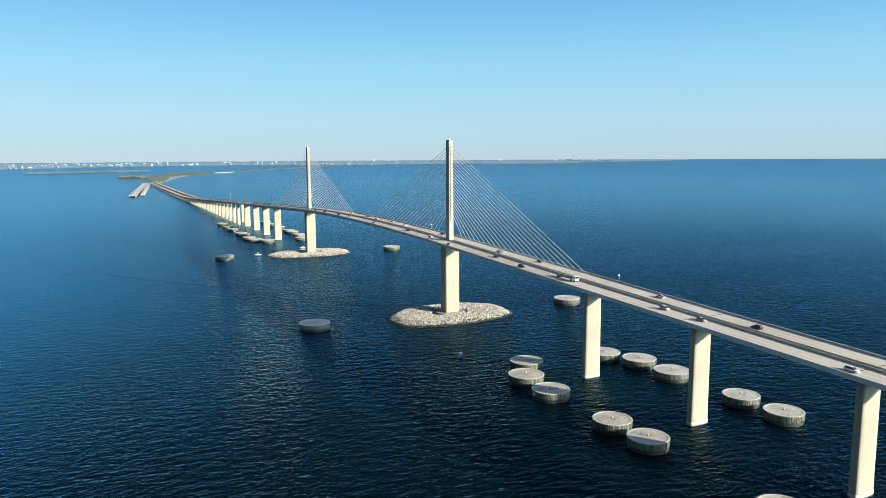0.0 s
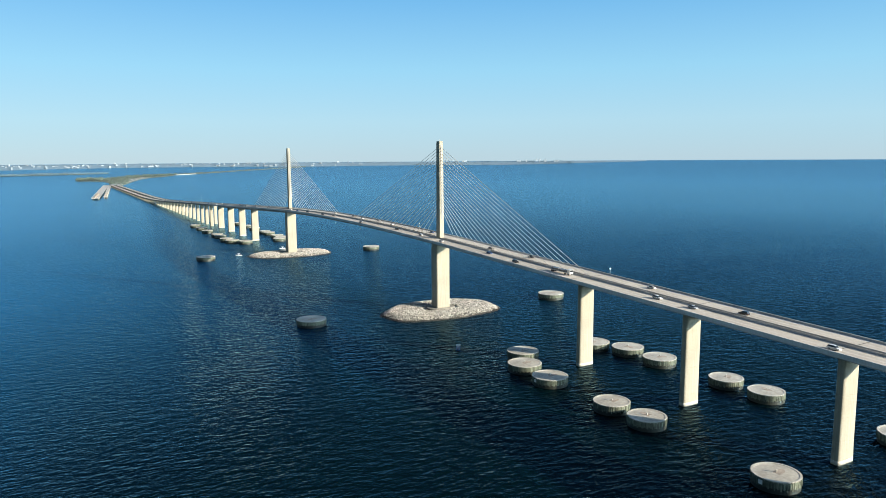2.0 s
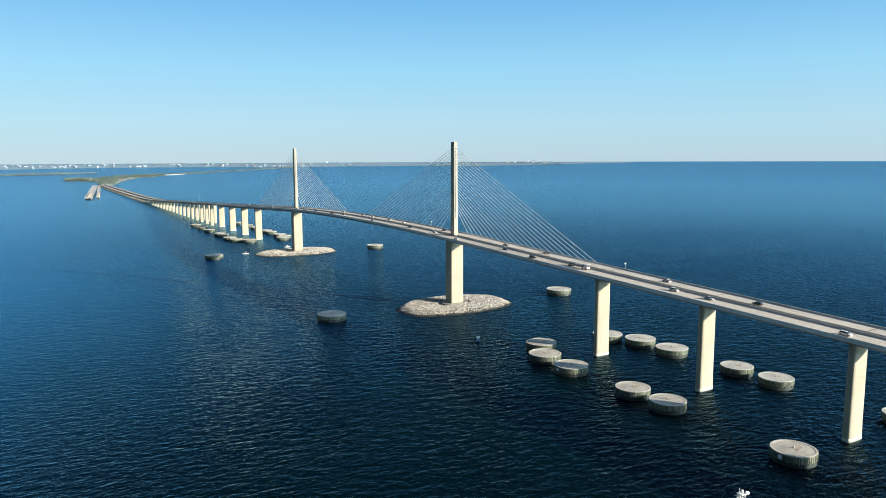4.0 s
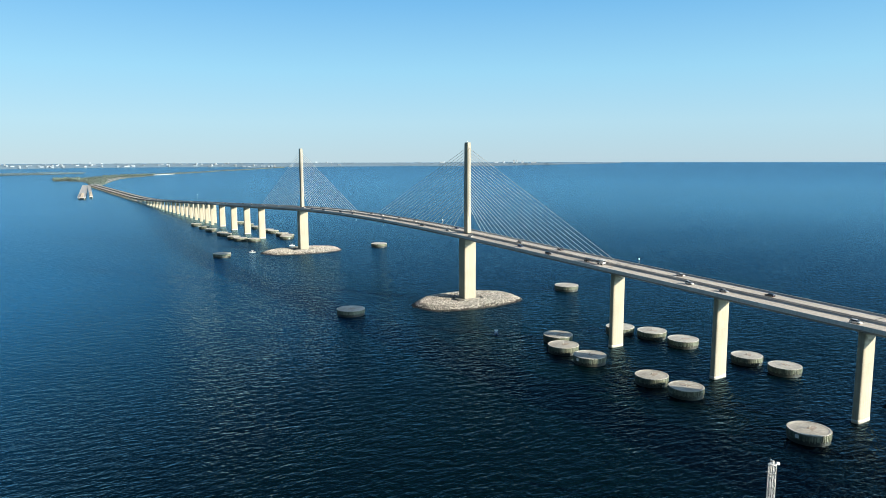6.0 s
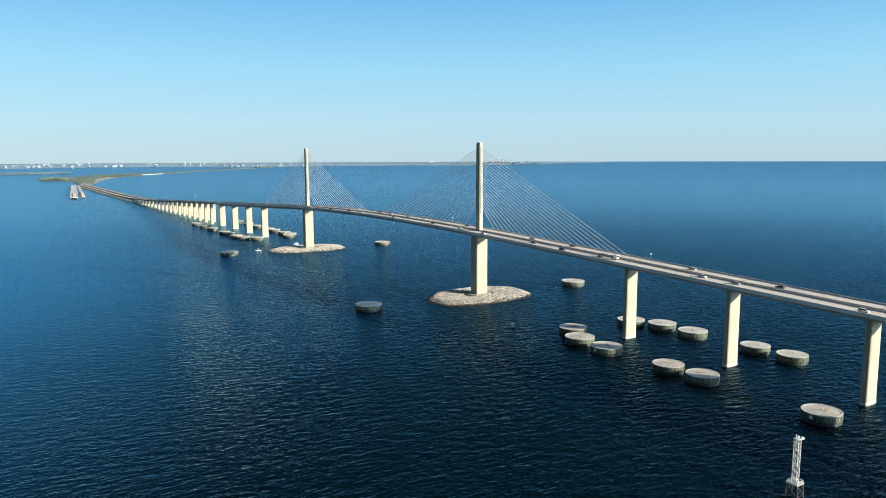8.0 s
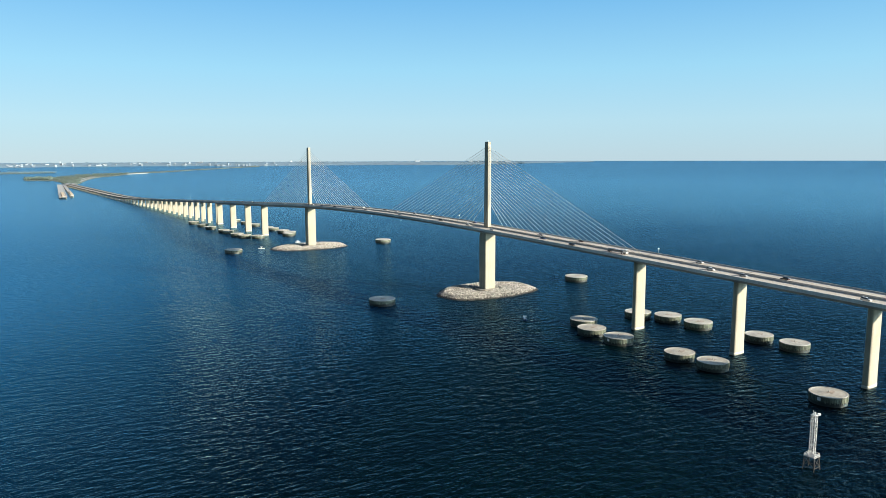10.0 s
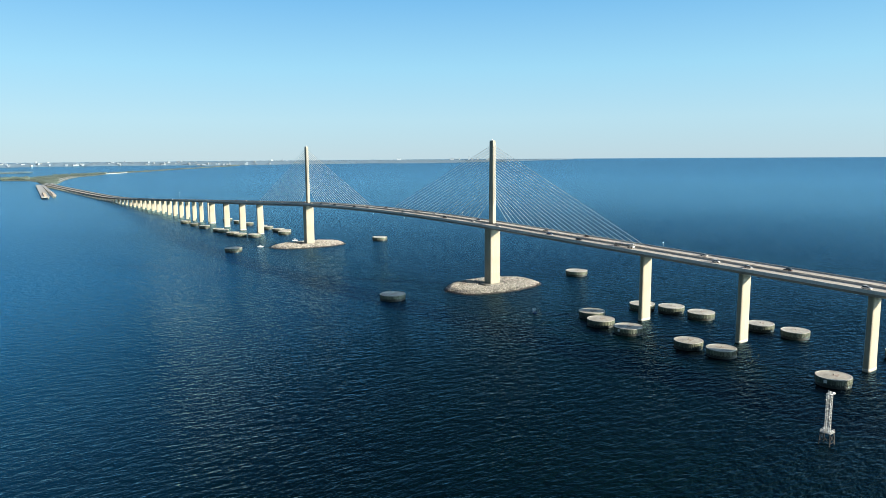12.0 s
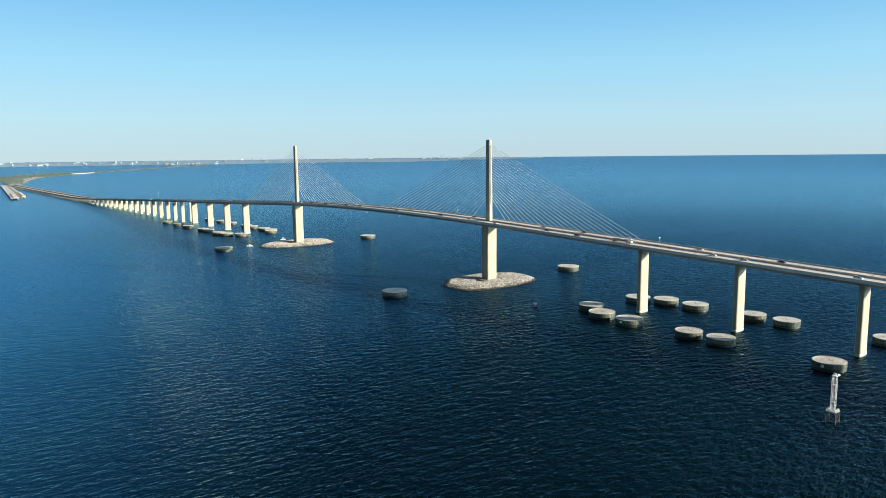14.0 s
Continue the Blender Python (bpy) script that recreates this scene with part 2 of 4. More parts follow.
HAZY_GROUND = material("hazy_dry_causeway_grass", (0.100, 0.128, 0.110), 0.95, vary=0.3, big=0.02, small=0.08, world_space=True)
SAND_BANK = material("bright_sand", (0.33, 0.34, 0.33), 0.9, vary=0.1, world_space=True)
FAR_ROAD = material("hazy_far_road", (0.27, 0.28, 0.28), 0.85, vary=0.12, world_space=True)
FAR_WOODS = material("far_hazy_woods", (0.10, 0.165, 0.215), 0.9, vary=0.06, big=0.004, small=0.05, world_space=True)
MANGROVE = material("hazy_mangrove_leaves", (0.095, 0.155, 0.185), 0.85, vary=0.3, big=0.01, small=0.2, island=True)
SHELTER = material("tan_shelter_roof", (0.24, 0.21, 0.17), 0.8, vary=0.2)
BARK = material("tarred_timber", (0.030, 0.027, 0.024), 0.8)
TOWER_WALL = material("hazy_pale_tower_stucco", (0.36, 0.42, 0.47), 0.7, vary=0.06, big=0.02)
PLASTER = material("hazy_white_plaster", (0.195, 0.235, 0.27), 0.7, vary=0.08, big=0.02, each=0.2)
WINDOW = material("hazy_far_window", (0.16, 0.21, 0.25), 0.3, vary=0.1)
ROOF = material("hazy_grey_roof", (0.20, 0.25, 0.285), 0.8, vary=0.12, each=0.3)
TYRE = material("tyre_rubber", (0.015, 0.015, 0.015), 0.9, vary=0.1)
GLASS = material("tinted_car_glass", (0.018, 0.022, 0.026), 0.08, vary=0.05)
LAMP_RED = material("red_tail_lamp", (0.198, 0.010, 0.010), 0.3, vary=0.05)
LAMP_CLEAR = material("clear_head_lamp", (0.372, 0.377, 0.387), 0.2, vary=0.05)
CAR_PAINT = {c: material(c + "_car_paint", v, 0.25, 0.1, vary=0.03) for c, v in
             (("white", (0.52, 0.52, 0.51)), ("black", (0.016, 0.016, 0.018)), ("silver", (0.28, 0.29, 0.30)),
              ("grey", (0.12, 0.125, 0.13)), ("blue", (0.03, 0.06, 0.15)), ("red", (0.30, 0.03, 0.025)))}


# ---- mesh helpers ----
def finish(bm, name, mats, smooth=False):
    me = bpy.data.meshes.new(name)
    bm.normal_update()
    bm.to_mesh(me)
    bm.free()
    for m in mats if isinstance(mats, (list, tuple)) else [mats]:
        me.materials.append(m)
    if smooth:
        me.polygons.foreach_set("use_smooth", [True] * len(me.polygons))
    return me


def part(name, bm, mats, parent, label="", at=None, smooth=False):
    ob = new(name, finish(bm, name, mats, smooth))
    ob.parent = parent
    if at is not None:
        ob.matrix_basis = at
    if label:
        ob["label"] = label
    return ob


def share(name, me, parent, at=None, label=""):
    ob = new(name, me)
    ob.parent = parent
    if at is not None:
        ob.matrix_basis = at
    if label:
        ob["label"] = label
    return ob


def thing(name, label, category, group="", at=None, kind=""):
    ob = new(name)
    ob.empty_display_size = 0.5
    if at is not None:
        ob.matrix_basis = at
    return tagged(ob, label, category, group, kind)


def box(bm, lo, hi, mat=0):
    vs = [bm.verts.new((x, y, z)) for z in (lo[2], hi[2]) for y in (lo[1], hi[1]) for x in (lo[0], hi[0])]
    out = []
    for a, b, c, d in ((0, 2, 3, 1), (4, 5, 7, 6), (0, 1, 5, 4), (2, 6, 7, 3), (0, 4, 6, 2), (1, 3, 7, 5)):
        f = bm.faces.new((vs[a], vs[b], vs[c], vs[d]))
        f.material_index = mat
        out.append(f)
    return out


def bevelled_box(lo, hi, width):
    bm = bmesh.new()
    box(bm, lo, hi)
    bmesh.ops.bevel(bm, geom=bm.edges[:], offset=width, segments=1, affect="EDGES")
    return bm


def loft(bm, rings, close=True, mat=0):
    """Skin a list of closed rings of points, with caps at both ends."""
    made = [[bm.verts.new(p) for p in ring] for ring in rings]
    n = len(made[0])
    for a, b in zip(made, made[1:]):
        for i in range(n):
            bm.faces.new((a[i], a[(i + 1) % n], b[(i + 1) % n], b[i])).material_index = mat
    if close:
        bm.faces.new(made[0][::-1]).material_index = mat
        bm.faces.new(made[-1]).material_index = mat
    return made


def rod(bm, a, b, r, r2=None, n=6, mat=0):
    a, b = Vector(a), Vector(b)
    q = (b - a).to_track_quat("Z", "Y").to_matrix()
    rings = []
    for p, k in ((a, r), (b, r if r2 is None else r2)):
        rings.append([p + q @ Vector((k * math.cos(i * math.tau / n), k * math.sin(i * math.tau / n), 0)) for i in range(n)])
    loft(bm, rings, mat=mat)


def oval(wx, wy, z, power=2.0, n=28, dx=0.0, dy=0.0):
    pts = []
    for i in range(n):
        a = i * math.tau / n
        c, s = math.cos(a), math.sin(a)
        pts.append((dx + wx / 2 * math.copysign(abs(c) ** (2 / power), c), dy + wy / 2 * math.copysign(abs(s) ** (2 / power), s), z))
    return pts


def eased(a, b, t):
    t = min(1.0, max(0.0, (t - a) / (b - a)))
    return t * t * (3 - 2 * t)


# ---- the sea: one sheet to the horizon; far off it follows the line of sight to the sky's edge ----
CENTRE = (-325.0, -455.0)
FLAT, EDGE, EDGE_Z = 3200.0, 4850.0, 88.0


def sea_z(x, y):
    r = math.hypot(x - CENTRE[0], y - CENTRE[1])
    return 0.0 if r < FLAT else EDGE_Z * ((r - FLAT) / (EDGE - FLAT)) ** 2


def polar(heading, r, lift=0.0):
    x, y = CENTRE[0] + r * math.sin(radians(heading)), CENTRE[1] + r * math.cos(radians(heading))
    return Vector((x, y, sea_z(x, y) + lift))


def build_sea():
    radii = [0, 150, 400, 800, 1400, 2200] + [FLAT + (EDGE - FLAT) * i / 22 for i in range(23)]
    n = 180
    verts, faces = [(CENTRE[0], CENTRE[1], 0)], []
    for r in radii[1:]:
        for i in range(n):
            verts.append(tuple(polar(360 * i / n, r)))
    for i in range(n):
        faces.append((0, 1 + (i + 1) % n, 1 + i))
    for k in range(len(radii) - 2):
        a, b = 1 + k * n, 1 + (k + 1) * n
        for i in range(n):
            j = (i + 1) % n
            faces.append((a + i, a + j, b + j, b + i))
    me = bpy.data.meshes.new("water")
    me.from_pydata(verts, [], faces)
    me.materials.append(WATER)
    me.polygons.foreach_set("use_smooth", [True] * len(me.polygons))
    tagged(new("water", me), "deep blue bay water with small wind ripples", "water", kind="structure")


build_sea()

# ---- the bridge ----
SPAN, SIDE, STEP, SHORT = 366.0, 163.1, 72.3, 41.0
CREST, CURVE, DEPTH = 57.7, 220.0, 4.3
TRANSITION, ABUTMENT = 1470.0, 2850.0
LOW_ROAD = 7.6


def road_z(y):
    d = abs(y - SPAN / 2)
    grade = 0.04 if y > SPAN / 2 else 0.034
    z = CREST - grade / (2 * CURVE) * d * d if d < CURVE else CREST - grade * (d - CURVE / 2)
    k = 4.0
    return LOW_ROAD + k * math.log1p(math.exp((z - LOW_ROAD) / k)) if (z - LOW_ROAD) / k < 30 else z


def drift(y):
    """How far the eastern low roadway swings away from the western one."""
    return 8.0 * eased(1300, 1620, y)


def sweep(section, y0, y1, step=12.0, x_shift=0.0, swing=False):
    """A bar of the given cross-section that follows the roadway from y0 to y1."""
    bm = bmesh.new()
    n = max(1, math.ceil(abs(y1 - y0) / step))
    rings = []
    for i in range(n + 1):
        y = y0 + (y1 - y0) * i / n
        z = road_z(y)
        side = x_shift + (drift(y) if swing else 0.0)
        rings.append([(x + side, y, z + h) for x, h in section])
    loft(bm, rings)
    bmesh.ops.recalc_face_normals(bm, faces=bm.faces[:])
    return bm


HALF = 14.4
BOX = [(-HALF, -0.05), (HALF, -0.05), (HALF, -0.95), (8.2, -1.4), (5.0, -DEPTH), (-5.0, -DEPTH), (-8.2, -1.4), (-HALF, -0.95)]
SINGLE = [(-6.6, -0.05), (6.6, -0.05), (6.6, -0.35), (3.6, -0.7), (2.6, -2.4), (-2.6, -2.4), (-3.6, -0.7), (-6.6, -0.35)]


def strip(x0, x1, lo, hi):
    return [(x0, lo), (x1, lo), (x1, hi), (x0, hi)]


def jersey(x, side):
    """The profile of a concrete road barrier whose sloped face looks to the given side."""
    return [(x - 0.28 * side, -0.04), (x + 0.32 * side, -0.04), (x + 0.30 * side, 0.12), (x + 0.05 * side, 0.38), (x, 0.86), (x - 0.2 * side, 0.86)]


bridge = thing("cable_stayed_bridge", "long pale concrete cable-stayed bridge with cream-yellow stays over the bay", "bridge")
SOUTH_END = -700.0
PIERS_SOUTH = [-SIDE - STEP * k for k in range(8)]
PIERS_NORTH = [SPAN + SIDE + STEP * k for k in range(4)]
FIRST_SHORT = PIERS_NORTH[-1]


def build_deck():
    stops = [SOUTH_END] + [y for y in PIERS_SOUTH[::-1] if y > SOUTH_END] + [0, SPAN] + PIERS_NORTH
    for a, b in zip(stops, stops[1:]):
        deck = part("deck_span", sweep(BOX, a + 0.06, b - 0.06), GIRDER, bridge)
        for s in (-1, 1):
            part("carriageway", sweep(strip(s * 1.7, s * 13.9, -0.04, 0.0), a, b), ROAD, deck, "tan worn concrete carriageway")
            part("shoulder", sweep(strip(s * 11.6, s * 13.85, -0.03, 0.006), a, b), SHOULDER, deck, "pale concrete shoulder")
            for x in (4.4, 8.1):
                part("worn_lane", sweep(strip(s * (x + 0.5), s * (x + 2.9), -0.03, 0.005), a, b), TYRE_LANE, deck, "lane darkened by tyres")
            part("edge_barrier", sweep(jersey(s * 14.1, -s), a, b), BARRIER, deck)
            part("edge_fascia", sweep(strip(s * (HALF - 0.1), s * (HALF + 0.06), -1.0, 0.86), a + 0.03, b - 0.03), FASCIA, deck, "pale concrete edge fascia")
            part("median_barrier", sweep(jersey(s * 1.45, s), a, b), BARRIER, deck)
            part("edge_line", sweep(strip(s * 11.75, s * 11.95, -0.02, 0.012), a, b), PAINT_WHITE, deck, "white painted edge line")
            part("inner_line", sweep(strip(s * 3.3, s * 3.5, -0.02, 0.012), a, b), PAINT_YELLOW, deck, "yellow painted inner line")
            dash = bmesh.new()
            y = a + 3
            while y < b - 4:
                z0, z1 = road_z(y), road_z(y + 3)
                vs = [dash.verts.new(p) for p in ((s * 7.55, y, z0 + 0.014), (s * 7.72, y, z0 + 0.014), (s * 7.72, y + 3, z1 + 0.014), (s * 7.55, y + 3, z1 + 0.014))]
                dash.faces.new(vs)
                y += 12
            tagged(part("lane_dashes", dash, PAINT_WHITE, deck, "white lane dashes"), kind="stuff")
        part("median_strip", sweep(strip(-1.2, 1.2, -0.04, 0.02), a, b), MEDIAN, deck, "median strip between barriers, darkened for their shade")
        joint = bmesh.new()
        box(joint, (-13.8, b - 0.25, road_z(b) - 0.02), (13.8, b + 0.25, road_z(b) + 0.016))
        part("expansion_joint", joint, MEDIAN, deck, "dark expansion joint across the road")
    # from here two slimmer girders run side by side
    y = FIRST_SHORT
    while y < ABUTMENT - 1:
        e = min(y + SHORT, ABUTMENT)
        for s in (-1, 1):
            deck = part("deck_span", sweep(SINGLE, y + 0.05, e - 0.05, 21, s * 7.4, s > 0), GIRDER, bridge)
            part("carriageway", sweep(strip(s * 1.2, s * 13.6, -0.04, 0.0), y, e, 21, 0.0, s > 0), ROAD, deck)
            part("edge_barrier", sweep(jersey(s * 13.8, -s), y, e, 21, 0.0, s > 0), BARRIER, deck)
            part("median_barrier", sweep(jersey(s * 1.0, s), y, e, 21, 0.0, s > 0), BARRIER, deck)
            part("edge_line", sweep(strip(s * 11.75, s * 11.95, -0.02, 0.012), y, e, 21, 0.0, s > 0), PAINT_WHITE, deck)
        y = e


def build_piers():
    for y in [p for p in PIERS_SOUTH if p > SOUTH_END - 1] + PIERS_NORTH:
        top = road_z(y) - DEPTH
        bm = bmesh.new()
        rings = [oval(10.1, 3.8, -4, 5.0, 40), oval(10.1, 3.8, 1.0, 5.0, 40)]
        steps = 6
        for i in range(1, steps + 1):
            rings.append(oval(9.9 - 0.3 * i / steps, 3.6 - 0.2 * i / steps, 1.0 + (top - 1.0) * i / steps, 5.0, 40))
        loft(bm, rings)
        pier = part("pier", bm, CONCRETE, bridge, at=pose(-0.6, y, 0), smooth=True)
        wet = bmesh.new()
        loft(wet, [oval(10.22, 3.92, -1, 5.0, 40), oval(10.22, 3.92, 0.35, 5.0, 40)])
        part("tide_band", wet, PILE_WET, pier, "dark wet tide mark")
        salt = bmesh.new()
        loft(salt, [oval(10.16, 3.86, 0.3, 5.0, 40), oval(10.13, 3.83, 1.9, 5.0, 40)])
        part("splash_band", salt, SALT, pier, "pale salt-stained splash band", smooth=True)
        for k in range(1, int(top / 9)):
            j = bmesh.new()
            z = k * 9.0
            loft(j, [oval(9.94, 3.64, z, 5.0, 40), oval(9.94, 3.64, z + 0.10, 5.0, 40)])
            part("pour_joint", j, CONCRETE, pier, "thin casting joint")
    y = FIRST_SHORT + SHORT
    while y < TRANSITION:
        top = road_z(y) - 2.4
        for s in (-1, 1):
            bm = bmesh.new()
            loft(bm, [oval(5.4, 2.6, -3, 5), oval(5.4, 2.6, top - 1.6, 5), oval(6.4, 2.8, top, 5)])
            part("short_pier", bm, CONCRETE, bridge, at=pose(s * 7.4 + (drift(y) if s > 0 else 0), y, 0))
        y += SHORT
    while y < ABUTMENT - 20:
        top = road_z(y) - 2.4
        for s in (-1, 1):
            bent = bmesh.new()
            mid = s * 7.4 + (drift(y) if s > 0 else 0)
            box(bent, (mid - 6, y - 0.7, top - 1.2), (mid + 6, y + 0.7, top))
            for k in range(4):
                x = mid - 4.8 + 3.2 * k
                rod(bent, (x, y, -3), (x, y, top - 1.2), 0.45, n=8)
            part("trestle_bent", bent, CONCRETE, bridge)
        y += SHORT / 2


PYLON_TOP = 127.0


def build_pylon(y):
    zr = road_z(y)
    bm = bmesh.new()

    def octagon(wx, wy, cut, z):
        a, b = wx / 2, wy / 2
        return [(-a, -b + cut, z), (-a + cut, -b, z), (a - cut, -b, z), (a, -b + cut, z), (a, b - cut, z), (a - cut, b, z), (-a + cut, b, z), (-a, b - cut, z)]

    loft(bm, [octagon(11.0, 8.8, 0.5, 1.0), octagon(11.0, 8.8, 0.5, zr - 7.5), octagon(10.6, 8.4, 0.5, zr - DEPTH)])
    pylon = part("pylon", bm, CONCRETE, bridge, "tall pale concrete pylon", at=pose(0, y, 0))
    sh = bmesh.new()
    loft(sh, [octagon(3.7, 5.6, 0.25, zr - DEPTH), octagon(3.5, 5.2, 0.25, zr + 25), octagon(3.2, 4.7, 0.25, PYLON_TOP - 1.2)])
    shaft = part("shaft", sh, CONCRETE, pylon)
    cap = bevelled_box((-1.45, -2.2, PYLON_TOP - 1.25), (1.45, 2.2, PYLON_TOP), 0.15)
    part("cap", cap, CONCRETE, pylon)
    for s in (-1, 1):
        # the raised strip in which the stays pass through the shaft
        rib = bmesh.new()
        loft(rib, [[(-0.55, s * 2.55, zr + 14), (0.55, s * 2.55, zr + 14), (0.55, s * 2.95, zr + 14), (-0.55, s * 2.95, zr + 14)],
                   [(-0.55, s * 2.15, PYLON_TOP - 2.5), (0.55, s * 2.15, PYLON_TOP - 2.5), (0.55, s * 2.55, PYLON_TOP - 2.5), (-0.55, s * 2.55, PYLON_TOP - 2.5)]])
        bmesh.ops.recalc_face_normals(rib, faces=rib.faces[:])
        part("saddle_rib", rib, GIRDER, pylon, "grey strip where the stays enter")
    foot = bmesh.new()
    loft(foot, [oval(22, 15, -3, 2.4), oval(22, 15, 2.7, 2.4), oval(21.4, 14.4, 3.0, 2.4)])
    part("footing", foot, GRAVEL, pylon, "oval grey concrete footing")
    beacon = bmesh.new()
    rod(beacon, (0, 0, PYLON_TOP), (0, 0, PYLON_TOP + 0.7), 0.08)
    box(beacon, (-0.18, -0.18, PYLON_TOP + 0.7), (0.18, 0.18, PYLON_TOP + 1.05))
    part("beacon", beacon, STEEL, pylon, "small beacon on the top")


def build_cables(y):
    for s in (-1, 1):
        for i in range(21):
            t = i / 20
            zt = 76.5 + (122.3 - 76.5) * t
            reach = 23.0 + (165.0 - 23.0) * t
            ya = y + s * reach
            a, b = Vector((0, ya, road_z(ya) + 0.9)), Vector((0, y + s * 2.6, zt))
            bm = bmesh.new()
            rod(bm, a, b, 0.15, n=6)
            stay = part("stay_cable", bm, CABLE, bridge)
            d = (b - a).normalized()
            c = bmesh.new()
            rod(c, a - d * 0.9, a + d * 1.6, 0.24, 0.17, n=8)
            part("anchor_sleeve", c, STEEL, stay, "grey steel anchor sleeve")


build_deck()
build_piers()
for y in (0, SPAN):
    build_pylon(y)
    build_cables(y)


# ---- rock islands round the two pylons ----
def riprap(count, place, size, seed):
    """Many angular stones in one mesh."""
    rng = np.random.default_rng(seed)
    ico = bmesh.new()
    bmesh.ops.create_icosphere(ico, subdivisions=1, radius=1)
    base = np.array([v.co[:] for v in ico.verts])
    tris = np.array([[v.index for v in f.verts] for f in ico.faces])
    ico.free()
    vs, fs, ms = [], [], []
    for k in range(count):
        x, y, z, wet = place(rng)
        r = size * rng.uniform(0.5, 1.25)
        p = base * rng.uniform(0.7, 1.15, (len(base), 1)) * (r * rng.uniform(0.75, 1.2), r * rng.uniform(0.75, 1.2), r * rng.uniform(0.55, 0.9))
        a = rng.uniform(0, math.tau)
        c, s = math.cos(a), math.sin(a)
        p = np.stack([p[:, 0] * c - p[:, 1] * s + x, p[:, 0] * s + p[:, 1] * c + y, p[:, 2] + z], 1)
        fs.append(tris + k * len(base))
        vs.append(p)
        ms += [wet] * len(tris)
    me = bpy.data.meshes.new("riprap")
    me.from_pydata(np.concatenate(vs).tolist(), [], np.concatenate(fs).tolist())
    me.polygons.foreach_set("material_index", ms)
    return me


ISLAND_A, ISLAND_B, ISLAND_P = 49.5, 32.0, 2.25


def island_height(u):
    """Height of the rock bank at u, 0 in the middle and 1 at the waterline."""
    return 2.3 + 0.4 * eased(0.3, 0.6, u) - 4.2 * eased(0.76, 1.06, u)


def build_rock_island(y, seed, wide=1.0):
    isl = thing("rock_island", "oval bank of pale riprap boulders round the bridge pylon", "rock island", "rock islands", pose(-0.5, y, 0) @ Matrix.Diagonal((wide, 1, 1, 1)))
    bm = bmesh.new()
    rings = []
    for k in range(13):
        u = 1.1 - k * 0.09
        h = island_height(u) - 0.5
        rings.append(oval(2 * ISLAND_A * u, 2 * ISLAND_B * u, h, ISLAND_P, 56))
    loft(bm, rings)
    bmesh.ops.recalc_face_normals(bm, faces=bm.faces[:])
    part("mound", bm, ROCK_WET_AND_GAPS, isl, "core darkened for the shade between the riprap")

    def place(rng):
        a, u = rng.uniform(0, math.tau), math.sqrt(rng.uniform(0.085, 1.0)) * 1.0
        wob = 1 + 0.025 * math.sin(3 * a + seed) + 0.02 * math.sin(7 * a)
        c, s = math.cos(a), math.sin(a)
        x = ISLAND_A * u * wob * math.copysign(abs(c) ** (2 / ISLAND_P), c)
        yy = ISLAND_B * u * wob * math.copysign(abs(s) ** (2 / ISLAND_P), s)
        z = island_height(u) + rng.uniform(-0.25, 0.35)
        return x, yy, z, 1 if z < 0.75 else 0

    me = riprap(8600, place, 0.63, seed)
    me.materials.append(ROCK)
    me.materials.append(ROCK_WET_AND_GAPS)
    tagged(share("riprap", me, isl, None, "pale grey riprap, dark and wet at the waterline"), kind="stuff")


build_rock_island(0, 3)
build_rock_island(SPAN, 5, 1.06)


